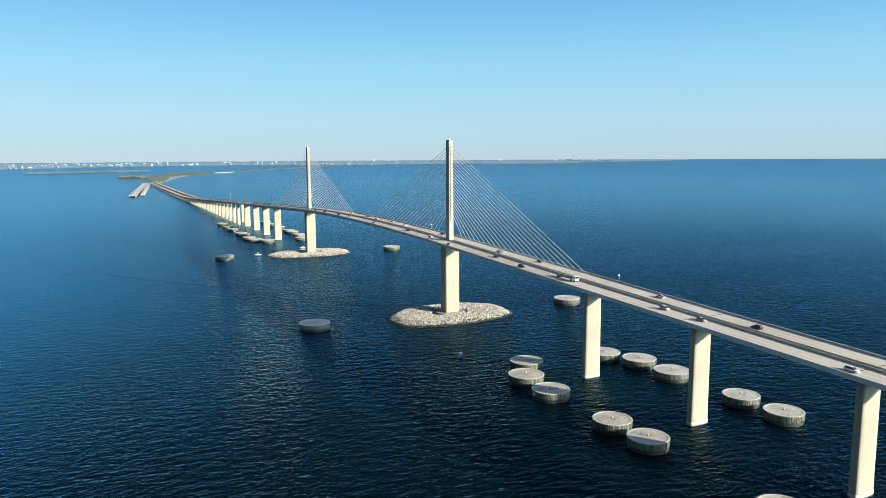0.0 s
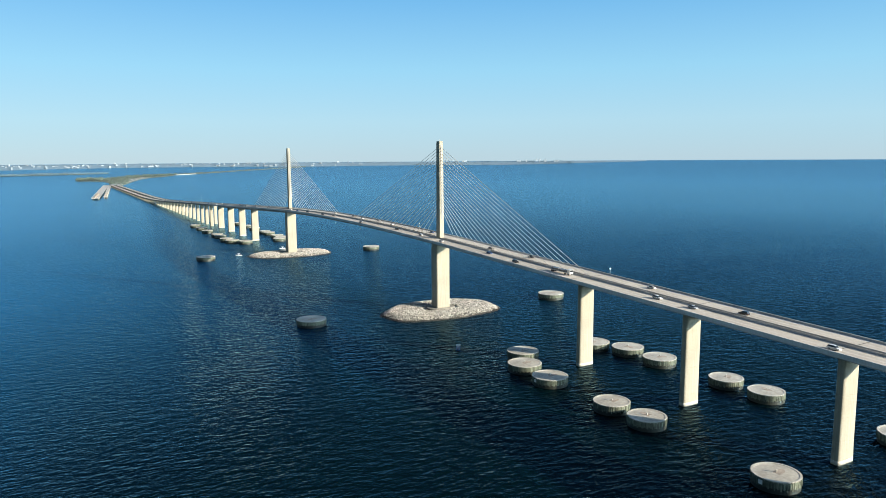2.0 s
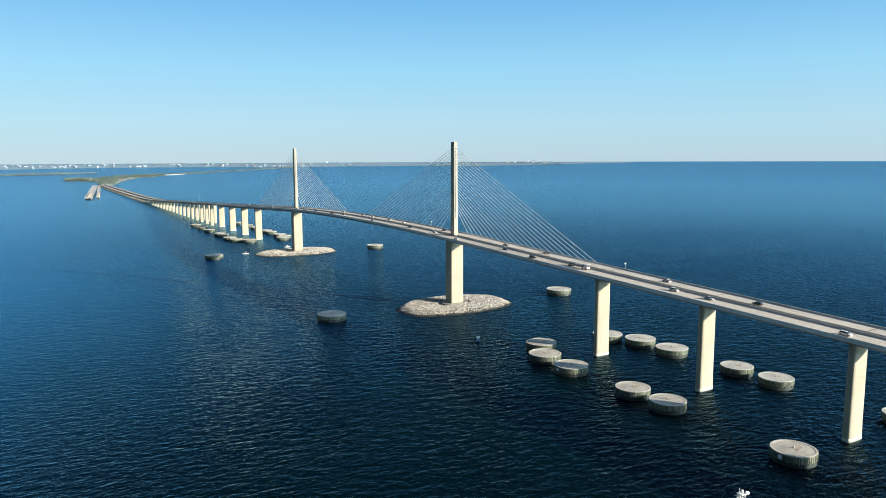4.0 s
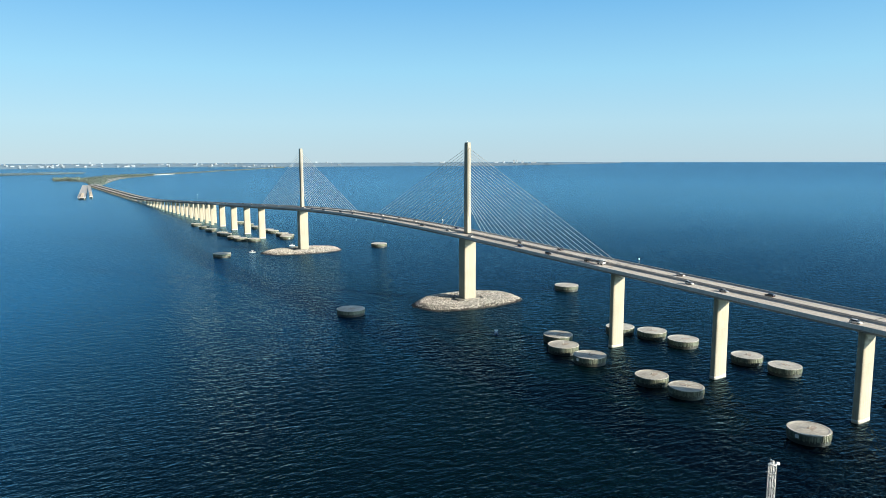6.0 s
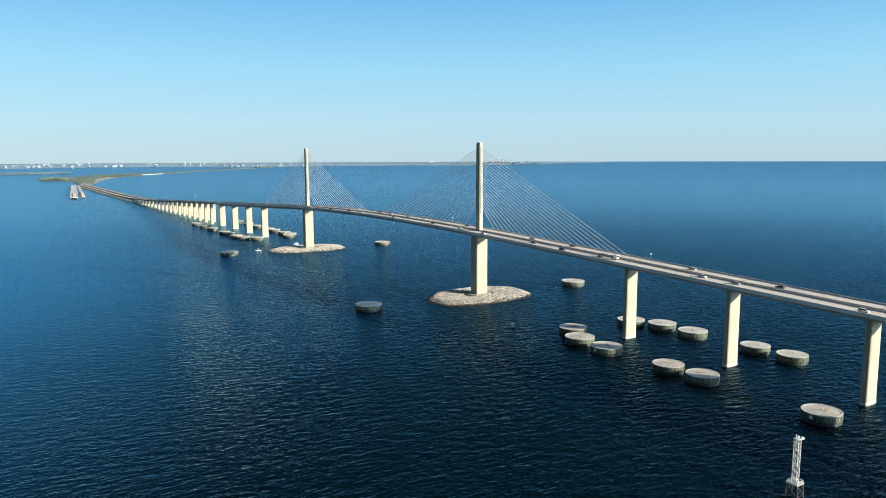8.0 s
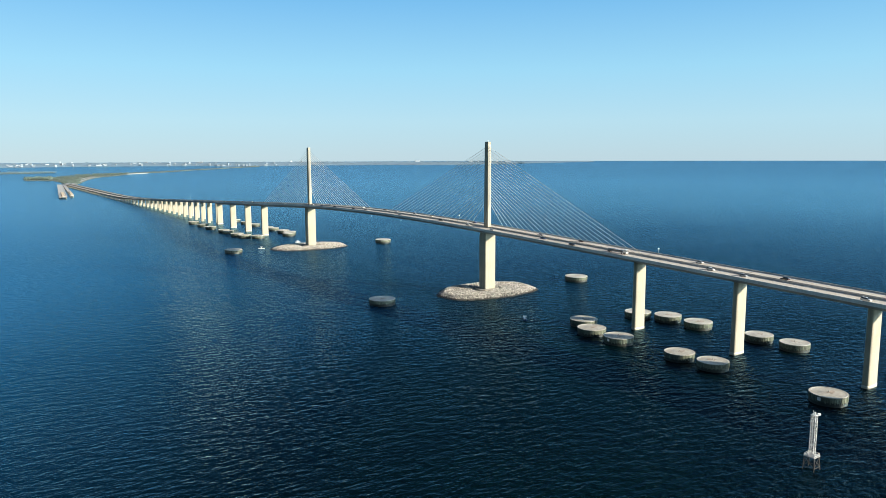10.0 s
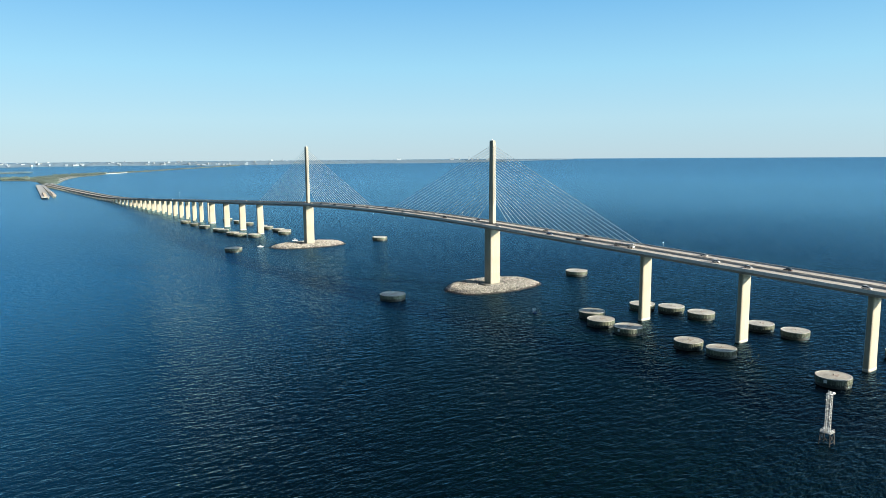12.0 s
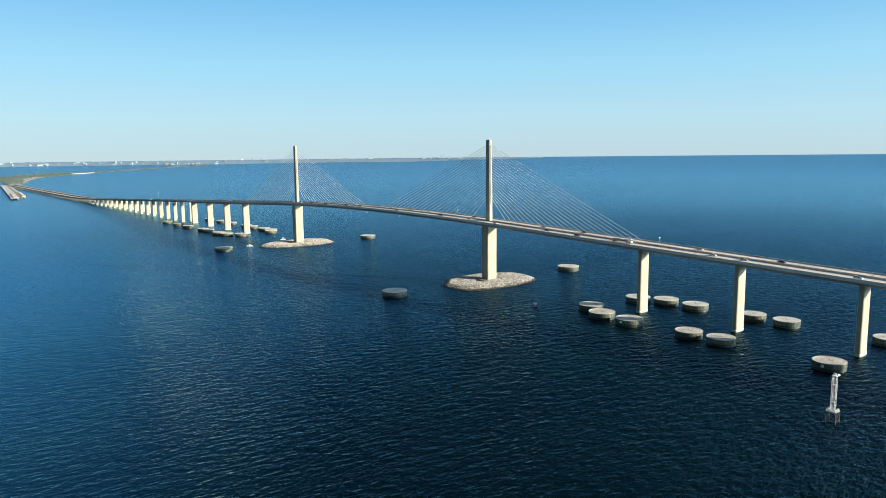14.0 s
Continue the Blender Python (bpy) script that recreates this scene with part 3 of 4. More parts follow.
# ---- round protective dolphins ----
def build_dolphin(radius, name="dolphin"):
    d = thing(name, "round concrete-capped sheet-pile dolphin standing in the water", "dolphin", "bridge dolphins")
    top = 4.5
    wall = bmesh.new()
    n = int(radius * math.tau / 0.5)
    for i in range(n):
        a0, a1 = i * math.tau / n, (i + 0.78) * math.tau / n
        r = radius + (0.12 if i % 2 else 0.0)
        q = [(rr * math.cos(a), rr * math.sin(a)) for rr, a in ((r, a0), (r, a1), (r - 0.5, a1), (r - 0.5, a0))]
        low = 1.8 + 0.6 * math.sin(i * 2.3) * math.sin(i * 0.7)
        loft(wall, [[(x, y, low) for x, y in q], [(x, y, top - 0.15) for x, y in q]])
    tagged(part("sheet_pile_wall", wall, PILE, d, "weathered green-grey sheet piles"), kind="stuff")
    wet = bmesh.new()
    loft(wet, [oval(2 * radius - 0.3, 2 * radius - 0.3, -3, 2, 48), oval(2 * radius - 0.3, 2 * radius - 0.3, top - 0.5, 2, 48)])
    part("wet_core", wet, PILE_WET, d, "dark wet core below the piles", smooth=False)
    cap = bmesh.new()
    loft(cap, [oval(2 * radius - 1.6, 2 * radius - 1.6, top - 0.6, 2, 48), oval(2 * radius - 1.6, 2 * radius - 1.6, top - 0.02, 2, 48),
               oval(radius, radius, top + 0.06, 2, 48), oval(0.4, 0.4, top + 0.12, 2, 48)])
    part("cap", cap, CAP, d, "stained pale concrete cap")
    rim = bmesh.new()
    outer, inner = radius - 0.05, radius - 0.75
    rings = [oval(2 * r, 2 * r, z, 2, 48) for r, z in ((inner, top - 0.3), (outer, top - 0.3), (outer, top + 0.10), (inner, top + 0.10))]
    made = loft(rim, rings, close=False)
    for i in range(48):
        rim.faces.new((made[3][i], made[3][(i + 1) % 48], made[0][(i + 1) % 48], made[0][i]))
    part("rim", rim, RIM, d, "pale concrete rim")
    m = int(radius * 4.4)
    stud = bmesh.new()
    for i in range(m):
        a = i * math.tau / m
        x, y = (radius + 0.05) * math.cos(a), (radius + 0.05) * math.sin(a)
        rod(stud, (x, y, top - 0.5), (x, y, top + 0.16), 0.11, n=5)
    tagged(part("rim_edging", stud, CAP, d, "ring of short pale posts"), kind="stuff")
    stain = bmesh.new()
    blot = [(radius * 0.30 * (1 + 0.35 * math.sin(3 * a + radius) + 0.2 * math.sin(5 * a)) * math.cos(a) + 0.8,
             radius * 0.24 * (1 + 0.3 * math.sin(2 * a + 1.0)) * math.sin(a) - 0.5) for a in (i * math.tau / 18 for i in range(18))]
    loft(stain, [[(x, y, top - 0.1) for x, y in blot], [(x, y, top + 0.13) for x, y in blot]])
    part("rust_stain", stain, RUST, d, "brownish stained patch on the cap")
    post = bmesh.new()
    rod(post, (0, 0, top), (0, 0, top + 0.9), 0.28, 0.22, 8)
    rod(post, (0, 0, top + 0.9), (0, 0, top + 1.05), 0.4, 0.4, 8)
    part("bollard", post, RIM, d, "pale bollard in the middle")
    return d


def sign_board(d, radius, heading):
    bm = bmesh.new()
    box(bm, (-0.8, -0.05, -0.75), (0.8, 0.05, 0.75))
    a = radians(heading)
    return part("sign_board", bm, WHITE, d, "small white board fixed to the piles",
                at=pose(math.sin(a) * (radius + 0.25), math.cos(a) * (radius + 0.25), 3.1, 0, 0, -heading))


SMALL = [(-21.6, -134), (-35, -154), (-37.2, -178.6), (-36.5, -222.6), (-36.4, -244), (-38.2, -306.4), (-37, -357),
         (27, -140), (36.2, -158.8), (36, -183.4), (36.8, -226.5), (36.3, -249.5), (36.6, -309.5), (37, -357)]
MORE_NORTH = [(-37, 778), (37, 778)]
BIG = [(-100, 6), (100, -7), (99, 353), (-100, 368)]
wide, narrow = build_dolphin(9.1), build_dolphin(8.3)
wide.matrix_basis = pose(*SMALL[0], 0)
narrow.matrix_basis = pose(*SMALL[3], 0)
spots = SMALL[1:3] + SMALL[4:] + [(x, SPAN - y) for x, y in SMALL] + MORE_NORTH
for k, (x, y) in enumerate(spots):
    near_pylon = abs(y - SPAN / 2) < SPAN / 2 + 190
    d = copy_thing(wide if near_pylon else narrow, pose(x, y, 0, 0, 0, 47 * k % 360))
    if k in (1, 3):
        d.matrix_basis = pose(x, y, 0)
        sign_board(d, 9.1 if near_pylon else 8.3, 270)
big_model = build_dolphin(10.2)
big_model["label"] = "large round concrete-capped sheet-pile dolphin standing alone in the water"
big_model.matrix_basis = pose(*BIG[0], 0)
for k, (x, y) in enumerate(BIG[1:]):
    copy_thing(big_model, pose(x, y, 0, 0, 0, 61 * k))


# ---- lattice marker tower ----
def build_tower():
    t = thing("marker_tower", "white steel lattice marker tower on a braced platform in the water", "tower", at=pose(-115.5, -339, 0))
    base = bmesh.new()
    w, deck_z = 1.8, 5.0
    legs = [(-w, -w), (w, -w), (w, w), (-w, w)]
    for x, y in legs:
        leg = bmesh.new()
        rod(leg, (x * 1.25, y * 1.25, -3), (x, y, deck_z), 0.2, n=8)
        part("leg", leg, BARK, t, "dark tarred platform leg")
    for (x0, y0), (x1, y1) in zip(legs, legs[1:] + legs[:1]):
        rod(base, (x0 * 1.15, y0 * 1.15, 1.2), (x1, y1, deck_z - 0.2), 0.1)
        rod(base, (x1 * 1.15, y1 * 1.15, 1.2), (x0, y0, deck_z - 0.2), 0.1)
        rod(base, (x0 * 1.18, y0 * 1.18, 1.2), (x1 * 1.18, y1 * 1.18, 1.2), 0.1)
    part("braces", base, BARK, t, "dark platform braces")
    plat = bevelled_box((-w - 0.3, -w - 0.3, deck_z), (w + 0.3, w + 0.3, deck_z + 0.3), 0.04)
    part("platform", plat, STEEL, t)
    rail = bmesh.new()
    for (x0, y0), (x1, y1) in zip(legs, legs[1:] + legs[:1]):
        for h in (0.6, 1.2):
            rod(rail, (x0, y0, deck_z + h), (x1, y1, deck_z + h), 0.06)
        rod(rail, (x0, y0, deck_z), (x0, y0, deck_z + 1.2), 0.06)
    part("railing", rail, WHITE, t)
    mast = bmesh.new()
    a, z0, z1, bays = 0.8, deck_z + 0.3, 20.6, 12
    feet = [(-a, -a), (a, -a), (a, a), (-a, a)]
    for x, y in feet:
        rod(mast, (x, y, z0), (x, y, z1), 0.085)
    for k in range(bays):
        lo, hi = z0 + (z1 - z0) * k / bays, z0 + (z1 - z0) * (k + 1) / bays
        for i, ((x0, y0), (x1, y1)) in enumerate(zip(feet, feet[1:] + feet[:1])):
            rod(mast, (x0, y0, hi), (x1, y1, hi), 0.045)
            if (i + k) % 2:
                rod(mast, (x0, y0, lo), (x1, y1, hi), 0.045)
            else:
                rod(mast, (x1, y1, lo), (x0, y0, hi), 0.045)
    part("mast", mast, WHITE, t, "white lattice mast")
    lad = bmesh.new()
    for s in (-0.3, 0.3):
        rod(lad, (-a - 0.35, s, z0), (-a - 0.35, s, z1 + 0.8), 0.06)
    for k in range(24):
        z = z0 + 0.4 + k * 0.6
        rod(lad, (-a - 0.35, -0.3, z), (-a - 0.35, 0.3, z), 0.04)
    for k in range(7):
        z = z0 + 2.4 + k * 1.9
        pts = [(-a - 0.35 - 0.75 * math.sin(math.pi * i / 6), -0.5 * math.cos(math.pi * i / 6), z) for i in range(7)]
        for p, q in zip(pts, pts[1:]):
            rod(lad, p, q, 0.05)
    part("caged_ladder", lad, STEEL, t)
    head = bevelled_box((-1.0, -1.0, 20.6), (1.0, 1.0, 20.8), 0.04)
    part("top_platform", head, WHITE, t)
    lamp = bmesh.new()
    rod(lamp, (0.35, 0, 20.8), (0.35, 0, 21.7), 0.35, 0.3, 10)
    rod(lamp, (-0.5, 0.3, 20.8), (-0.5, 0.3, 22.4), 0.07, n=6)
    part("beacon", lamp, WHITE, t, "white beacon lantern")
    for z in (20.1, 18.2):
        arm = bmesh.new()
        rod(arm, (0, 0, z), (-2.0, 0.9, z + 0.15), 0.05)
        for k in range(4):
            c = Vector((-0.8 - 0.36 * k, 0.36 + 0.16 * k, z + 0.06 + 0.03 * k))
            rod(arm, c + Vector((-0.12, -0.28, 0)), c + Vector((0.12, 0.28, 0)), 0.03)
        part("antenna_arm", arm, STEEL, t, "thin grey antenna arm")
    drum = bmesh.new()
    rod(drum, (1.0, -0.6, 20.95), (1.75, -1.05, 20.75), 0.5, 0.5, 14)
    part("drum_lamp", drum, WHITE, t, "white drum-shaped lamp leaning out")


build_tower()


# ---- boats ----
def build_boat(x, y, turn, length=7.0, navy=False):
    b = thing("motor_boat", "small open motor boat with white canopy on the water", "boat", "boats", pose(x, y, 0, 0, 0, turn))
    hull = bmesh.new()
    rings = []
    for u, w, keel, top in ((-1, 0.82, -0.1, 0.75), (-0.4, 0.95, -0.25, 0.8), (0.3, 0.85, -0.2, 0.95), (0.75, 0.45, 0.0, 1.1), (1, 0.05, 0.5, 1.25)):
        yy, hw = u * length / 2, w * length * 0.17
        rings.append([(-hw, yy, top), (-hw * 0.8, yy, keel + 0.25), (0, yy, keel), (hw * 0.8, yy, keel + 0.25), (hw, yy, top)])
    loft(hull, rings)
    bmesh.ops.recalc_face_normals(hull, faces=hull.faces[:])
    part("hull", hull, CAR_PAINT["blue"] if navy else WHITE, b, "dark navy hull" if navy else "")
    con = bevelled_box((-0.5, -0.5, 0.8), (0.5, 0.4, 1.7), 0.08)
    part("console", con, WHITE, b)
    top = bmesh.new()
    for sx in (-0.8, 0.8):
        for sy in (-0.7, 0.6):
            rod(top, (sx, sy, 0.8), (sx, sy, 2.5), 0.04)
    part("canopy_frame", top, STEEL, b)
    part("canopy", bevelled_box((-1.2, -1.5, 2.4), (1.2, 1.3, 2.55), 0.03), WHITE, b, "white canopy")
    part("outboard", bevelled_box((-0.25, -length / 2 - 0.5, 0.1), (0.25, -length / 2 + 0.05, 1.2), 0.08), CAR_PAINT["black"], b, "black outboard motor")


build_boat(-43.5, -98.3, -35, 8.4, navy=True)
build_boat(-58, 388, 75, 8.0)
build_boat(6, 424, 100, 8.0)


# ---- vehicles ----
def car_model(kind, paint, label):
    c = thing(kind, label, "car" if kind != "flatbed_truck" else "truck", "traffic on the bridge")
    tall = {"saloon_car": 0.0, "family_car": 0.25, "pickup_truck": 0.3}.get(kind, 0.0)
    length = {"saloon_car": 4.7, "family_car": 4.8, "pickup_truck": 5.6}.get(kind, 4.7)
    h, w = length / 2, 0.93
    belt = 0.95 + tall * 0.5
    body = bmesh.new()
    prof = [(-h, 0.45, 0.90), (-h + 0.1, 0.30, 0.96), (-1.4, 0.28, 1.0), (1.4, 0.28, 1.0), (h - 0.1, 0.30, 0.95), (h, 0.45, 0.85)]
    tops = [belt - 0.15, belt, belt, belt - 0.02, belt - 0.22, belt - 0.35]
    loft(body, [[(-w * k, y, z0 + 0.1), (-w * k * 0.9, y, z0), (w * k * 0.9, y, z0), (w * k, y, z0 + 0.1), (w * k, y, zt - 0.08), (w * k * 0.92, y, zt), (-w * k * 0.92, y, zt), (-w * k, y, zt - 0.08)]
                for (y, z0, k), zt in zip(prof, tops)])
    bmesh.ops.recalc_face_normals(body, faces=body.faces[:])
    shell = part("body", body, paint, c)
    rear, front = {"saloon_car": (-1.75, 1.15), "family_car": (-2.25, 1.2), "pickup_truck": (-0.5, 1.5)}.get(kind, (-1.7, 1.1))
    roof = 1.45 + tall
    cab = bmesh.new()
    loft(cab, [[(-0.82, rear, belt), (0.82, rear, belt), (0.85, front, belt), (-0.85, front, belt)],
               [(-0.66, rear + 0.45, roof), (0.66, rear + 0.45, roof), (0.66, front - 0.75, roof), (-0.66, front - 0.75, roof)]])
    part("windows", cab, GLASS, c, "dark tinted windows")
    lid = bevelled_box((-0.68, rear + 0.4, roof - 0.02), (0.68, front - 0.7, roof + 0.05), 0.03)
    part("roof", lid, paint, c)
    if kind == "pickup_truck":
        part("load_bed", bevelled_box((-0.75, -h + 0.15, belt - 0.02), (0.75, -0.65, belt + 0.03), 0.01), TYRE, c, "dark load bed")
    for sx in (-1, 1):
        for yy in (-length * 0.29, length * 0.30):
            wheel = bmesh.new()
            rod(wheel, (sx * 0.72, yy, 0.33), (sx * 0.95, yy, 0.33), 0.33, n=14)
            tyre = part("wheel", wheel, TYRE, c)
            rim = bmesh.new()
            rod(rim, (sx * 0.94, yy, 0.33), (sx * 0.965, yy, 0.33), 0.2, n=10)
            part("rim", rim, STEEL, tyre)
        part("head_lamp", bevelled_box((sx * 0.62 - 0.2, h - 0.12, 0.55), (sx * 0.62 + 0.2, h - 0.01, 0.7), 0.02), LAMP_CLEAR, c)
        part("tail_lamp", bevelled_box((sx * 0.7 - 0.14, -h - 0.02, 0.7), (sx * 0.7 + 0.14, -h + 0.1, 0.85), 0.02), LAMP_RED, c)
    return c


def truck_model():
    c = thing("flatbed_truck", "long grey flatbed truck carrying a dark load", "truck", "traffic on the bridge")
    part("cab", bevelled_box((-1.2, 6.0, 0.7), (1.2, 8.4, 3.3), 0.15), CAR_PAINT["white"], c)
    part("windscreen", bevelled_box((-1.05, 8.36, 2.0), (1.05, 8.45, 3.0), 0.02), GLASS, c)
    part("flatbed", bevelled_box((-1.25, -8.2, 1.1), (1.25, 5.7, 1.4), 0.04), STEEL, c)
    for k in range(4):
        part("load", bevelled_box((-1.1, -7.6 + 3.2 * k, 1.4), (1.1, -4.9 + 3.2 * k, 2.3 + 0.25 * (k % 2)), 0.12), CAR_PAINT["grey"], c, "dark strapped load")
    for sx in (-1, 1):
        for yy in (-7.2, -6.0, 4.4, 7.3):
            wheel = bmesh.new()
            rod(wheel, (sx * 0.85, yy, 0.5), (sx * 1.22, yy, 0.5), 0.5, n=14)
            part("wheel", wheel, TYRE, c)
    return c


def on_road(x, y):
    slope = math.degrees(math.atan((road_z(y + 2) - road_z(y - 2)) / 4))
    north = x > 0
    return pose(x, y, road_z(y) + 0.012, slope if north else -slope, 0, 0 if north else 180)


MODELS = [car_model("saloon_car", CAR_PAINT["white"], "white saloon car driving on the bridge"),
          car_model("family_car", CAR_PAINT["black"], "black family car driving on the bridge"),
          car_model("saloon_car", CAR_PAINT["silver"], "silver saloon car driving on the bridge"),
          car_model("pickup_truck", CAR_PAINT["grey"], "dark grey pickup truck driving on the bridge"),
          car_model("family_car", CAR_PAINT["white"], "white family car driving on the bridge"),
          car_model("saloon_car", CAR_PAINT["blue"], "dark blue saloon car driving on the bridge")]
TRAFFIC = [(0, 9.3, -201), (1, 5.6, -258), (1, -9.3, -109), (4, -5.6, -219), (2, -5.6, -240), (4, -9.3, -307), (3, 5.6, -60), (0, -9.3, -18),
           (5, 9.3, 30), (1, -5.6, 62), (0, 5.6, 95), (2, -9.3, 128), (4, 5.6, 160), (3, -5.6, 205), (0, 9.3, 240), (1, -9.3, 275), (2, 5.6, 318),
           (4, -5.6, 345), (0, -9.3, 430), (5, 5.6, 478), (1, -5.6, 560), (4, 9.3, 610), (3, -9.3, 690), (0, 5.6, 760), (2, -5.6, 905), (4, 5.6, 1010),
           (5,-5.6,-75), (1,9.3,-100), (0,-5.6,20), (2,9.3,130), (3,9.3,190), (1,-9.3,228),
           (5,-9.3,310), (4,9.3,395), (2,-5.6,500), (3,5.6,545), (1,9.3,655), (0,-9.3,735), (5,-5.6,820),
           (2,9.3,870), (1,-9.3,960), (0,9.3,1180), (3,-5.6,1330), (0, 9.3, -380), (1, -5.6, 1120), (4, -9.3, 1260), (2, 5.6, 1400)]
placed = set()
for k, x, y in TRAFFIC:
    if k in placed:
        copy_thing(MODELS[k], on_road(x, y))
    else:
        MODELS[k].matrix_basis = on_road(x, y)
        placed.add(k)
truck_model().matrix_basis = on_road(-5.6, -148)


# ---- poles on the bridge ----
def build_pole(x, y, height, name, label):
    p = thing(name, label, "pole", "poles on the bridge", pose(x, y, road_z(y) + 0.9))
    bm = bmesh.new()
    rod(bm, (0, 0, 0), (0, 0, height), 0.12, 0.08, 8)
    part("shaft", bm, STEEL, p)
    part("head", bevelled_box((-0.45, -0.35, height), (0.45, 0.35, height + 0.8), 0.1), WHITE, p, "white lamp head")


build_pole(14.1, -166, 2.6, "beacon_post", "short steel post with a white beacon head")
build_pole(14.1, 60, 3.0, "beacon_post", "short steel post with a white beacon head")
for y in (118, 178):
    hang = thing("navigation_light", "white navigation light hanging below the bridge deck", "light", "navigation lights", pose(-14.3, y, road_z(y) - 0.4))
    bm = bmesh.new()
    rod(bm, (0, 0, 0.1), (0, 0, -3.2), 0.09, n=6)
    part("hanger", bm, STEEL, hang)
    bm = bmesh.new()
    rod(bm, (0, 0, -3.2), (0, 0, -4.2), 0.35, 0.3, 10)
    part("lantern", bm, WHITE, hang, "white lantern")
build_pole(13.8, 985, 13.0, "camera_mast", "tall thin grey camera mast at the road edge")


# ---- the old bridge kept as a fishing pier ----
def build_fishing_pier():
    p = thing("fishing_pier", "old low concrete road bridge kept as a fishing pier", "pier")
    for (x0, y0), (x1, y1), w in (((-130, 1775), (-26, 2850), 21.0), ((-100, 1835), (-11, 2850), 9.5)):
        n = 26
        deck = bmesh.new()
        dx, dy = x1 - x0, y1 - y0
        ln = math.hypot(dx, dy)
        ux, uy = dx / ln, dy / ln
        rings = []
        for k in (0, 1):
            cx, cy = x0 + dx * k, y0 + dy * k
            rings.append([(cx - uy * s * w / 2, cy + ux * s * w / 2, z) for s, z in ((-1, 5.2), (1, 5.2), (1, 6.4), (-1, 6.4))])
        loft(deck, rings)
        bmesh.ops.recalc_face_normals(deck, faces=deck.faces[:])
        dk = part("deck", deck, BARRIER, p, "pale worn concrete deck")
        for s in (-1, 1):
            rail = bmesh.new()
            a = Vector((x0 - uy * s * (w / 2 - 0.3), y0 + ux * s * (w / 2 - 0.3), 7.3))
            rod(rail, a, a + Vector((dx, dy, 0)), 0.3, n=4)
            part("parapet", rail, BARRIER, dk)
        for i in range(n):
            cx, cy = x0 + dx * (i + 0.5) / n, y0 + dy * (i + 0.5) / n
            pr = bmesh.new()
            rod(pr, (cx - uy * w * 0.35, cy + ux * w * 0.35, -3), (cx - uy * w * 0.35, cy + ux * w * 0.35, 5.3), 1.0, n=8)
            rod(pr, (cx + uy * w * 0.35, cy - ux * w * 0.35, -3), (cx + uy * w * 0.35, cy - ux * w * 0.35, 5.3), 1.0, n=8)
            part("pier_columns", pr, CONCRETE, p)
        for i in range(6):
            px, py = x0 + dx * (0.02 + 0.04 * i), y0 + dy * (0.02 + 0.04 * i)
            part("shelter", bevelled_box((px - 4, py - 8, 6.4), (px + 4, py + 8, 9.2), 0.4), SHELTER, dk, "low tan shelter")


build_fishing_pier()


# ---- far land: wooded causeway, mangrove island and the town coast ----
def land_ribbon(name, stations, mat, height, label, seed, wobble=12.0, bank=0.25, uneven=0.0):
    """A low bank of land from a row of (heading, near, far) distances."""
    rng = random.Random(seed)
    bm = bmesh.new()
    rings = []
    for h, near, far in stations:
        a, b = near + rng.uniform(-wobble, wobble), far + rng.uniform(-wobble, wobble)
        c = a + (b - a) * bank
        d = a + (b - a) * 0.75
        top = height * rng.uniform(1 - uneven, 1 + uneven) * (1 - 0.75 * eased(24, 45, h))
        rings.append([polar(h, a, -1.5), polar(h, c, top), polar(h, d, top), polar(h, b, -1.5)])
    made = [[bm.verts.new(p) for p in r] for r in rings]
    for p, q in zip(made, made[1:]):
        for i in range(3):
            bm.faces.new((p[i], p[i + 1], q[i + 1], q[i]))
    bmesh.ops.recalc_face_normals(bm, faces=bm.faces[:])
    ob = new(name, finish(bm, name, mat))
    return tagged(ob, label, "land", kind="structure")


def between(rows, h):
    for (a, n0, f0), (b, n1, f1) in zip(rows, rows[1:]):
        if a <= h <= b:
            t = (h - a) / (b - a)
            return n0 + (n1 - n0) * t, f0 + (f1 - f0) * t
    return rows[-1][1:]


def woods(name, rows, count, height, mat, label, seed, spread=(0.1, 0.9), width=9.0):
    """A belt of far tree crowns, each a few uneven clumps."""
    rng = np.random.default_rng(seed)
    ico = bmesh.new()
    bmesh.ops.create_icosphere(ico, subdivisions=1, radius=1)
    base = np.array([v.co[:] for v in ico.verts])
    tris = np.array([[v.index for v in f.verts] for f in ico.faces])
    ico.free()
    vs, fs, k = [], [], 0
    for _ in range(count):
        h = rng.uniform(rows[0][0], rows[-1][0])
        near, far = between(rows, h)
        p = polar(h, near + (far - near) * rng.uniform(*spread))
        tall = height * rng.uniform(0.5, 1.15)
        for _ in range(7):
            r = tall * rng.uniform(0.13, 0.27)
            q = base * rng.uniform(0.65, 1.2, (len(base), 1)) * (r * width / 9 * 1.3, r * width / 9 * 1.3, r)
            vs.append(q + np.array([p.x + rng.normal(0, width * 0.5), p.y + rng.normal(0, width * 0.5), p.z + 1 + tall * rng.uniform(0.25, 0.75)]))
            fs.append(tris + k * len(base))
            k += 1
    me = bpy.data.meshes.new(name)
    me.from_pydata(np.concatenate(vs).tolist(), [], np.concatenate(fs).tolist())
    me.materials.append(mat)
    me.shade_smooth()
    tagged(new(name, me), label, "woods", kind="stuff")


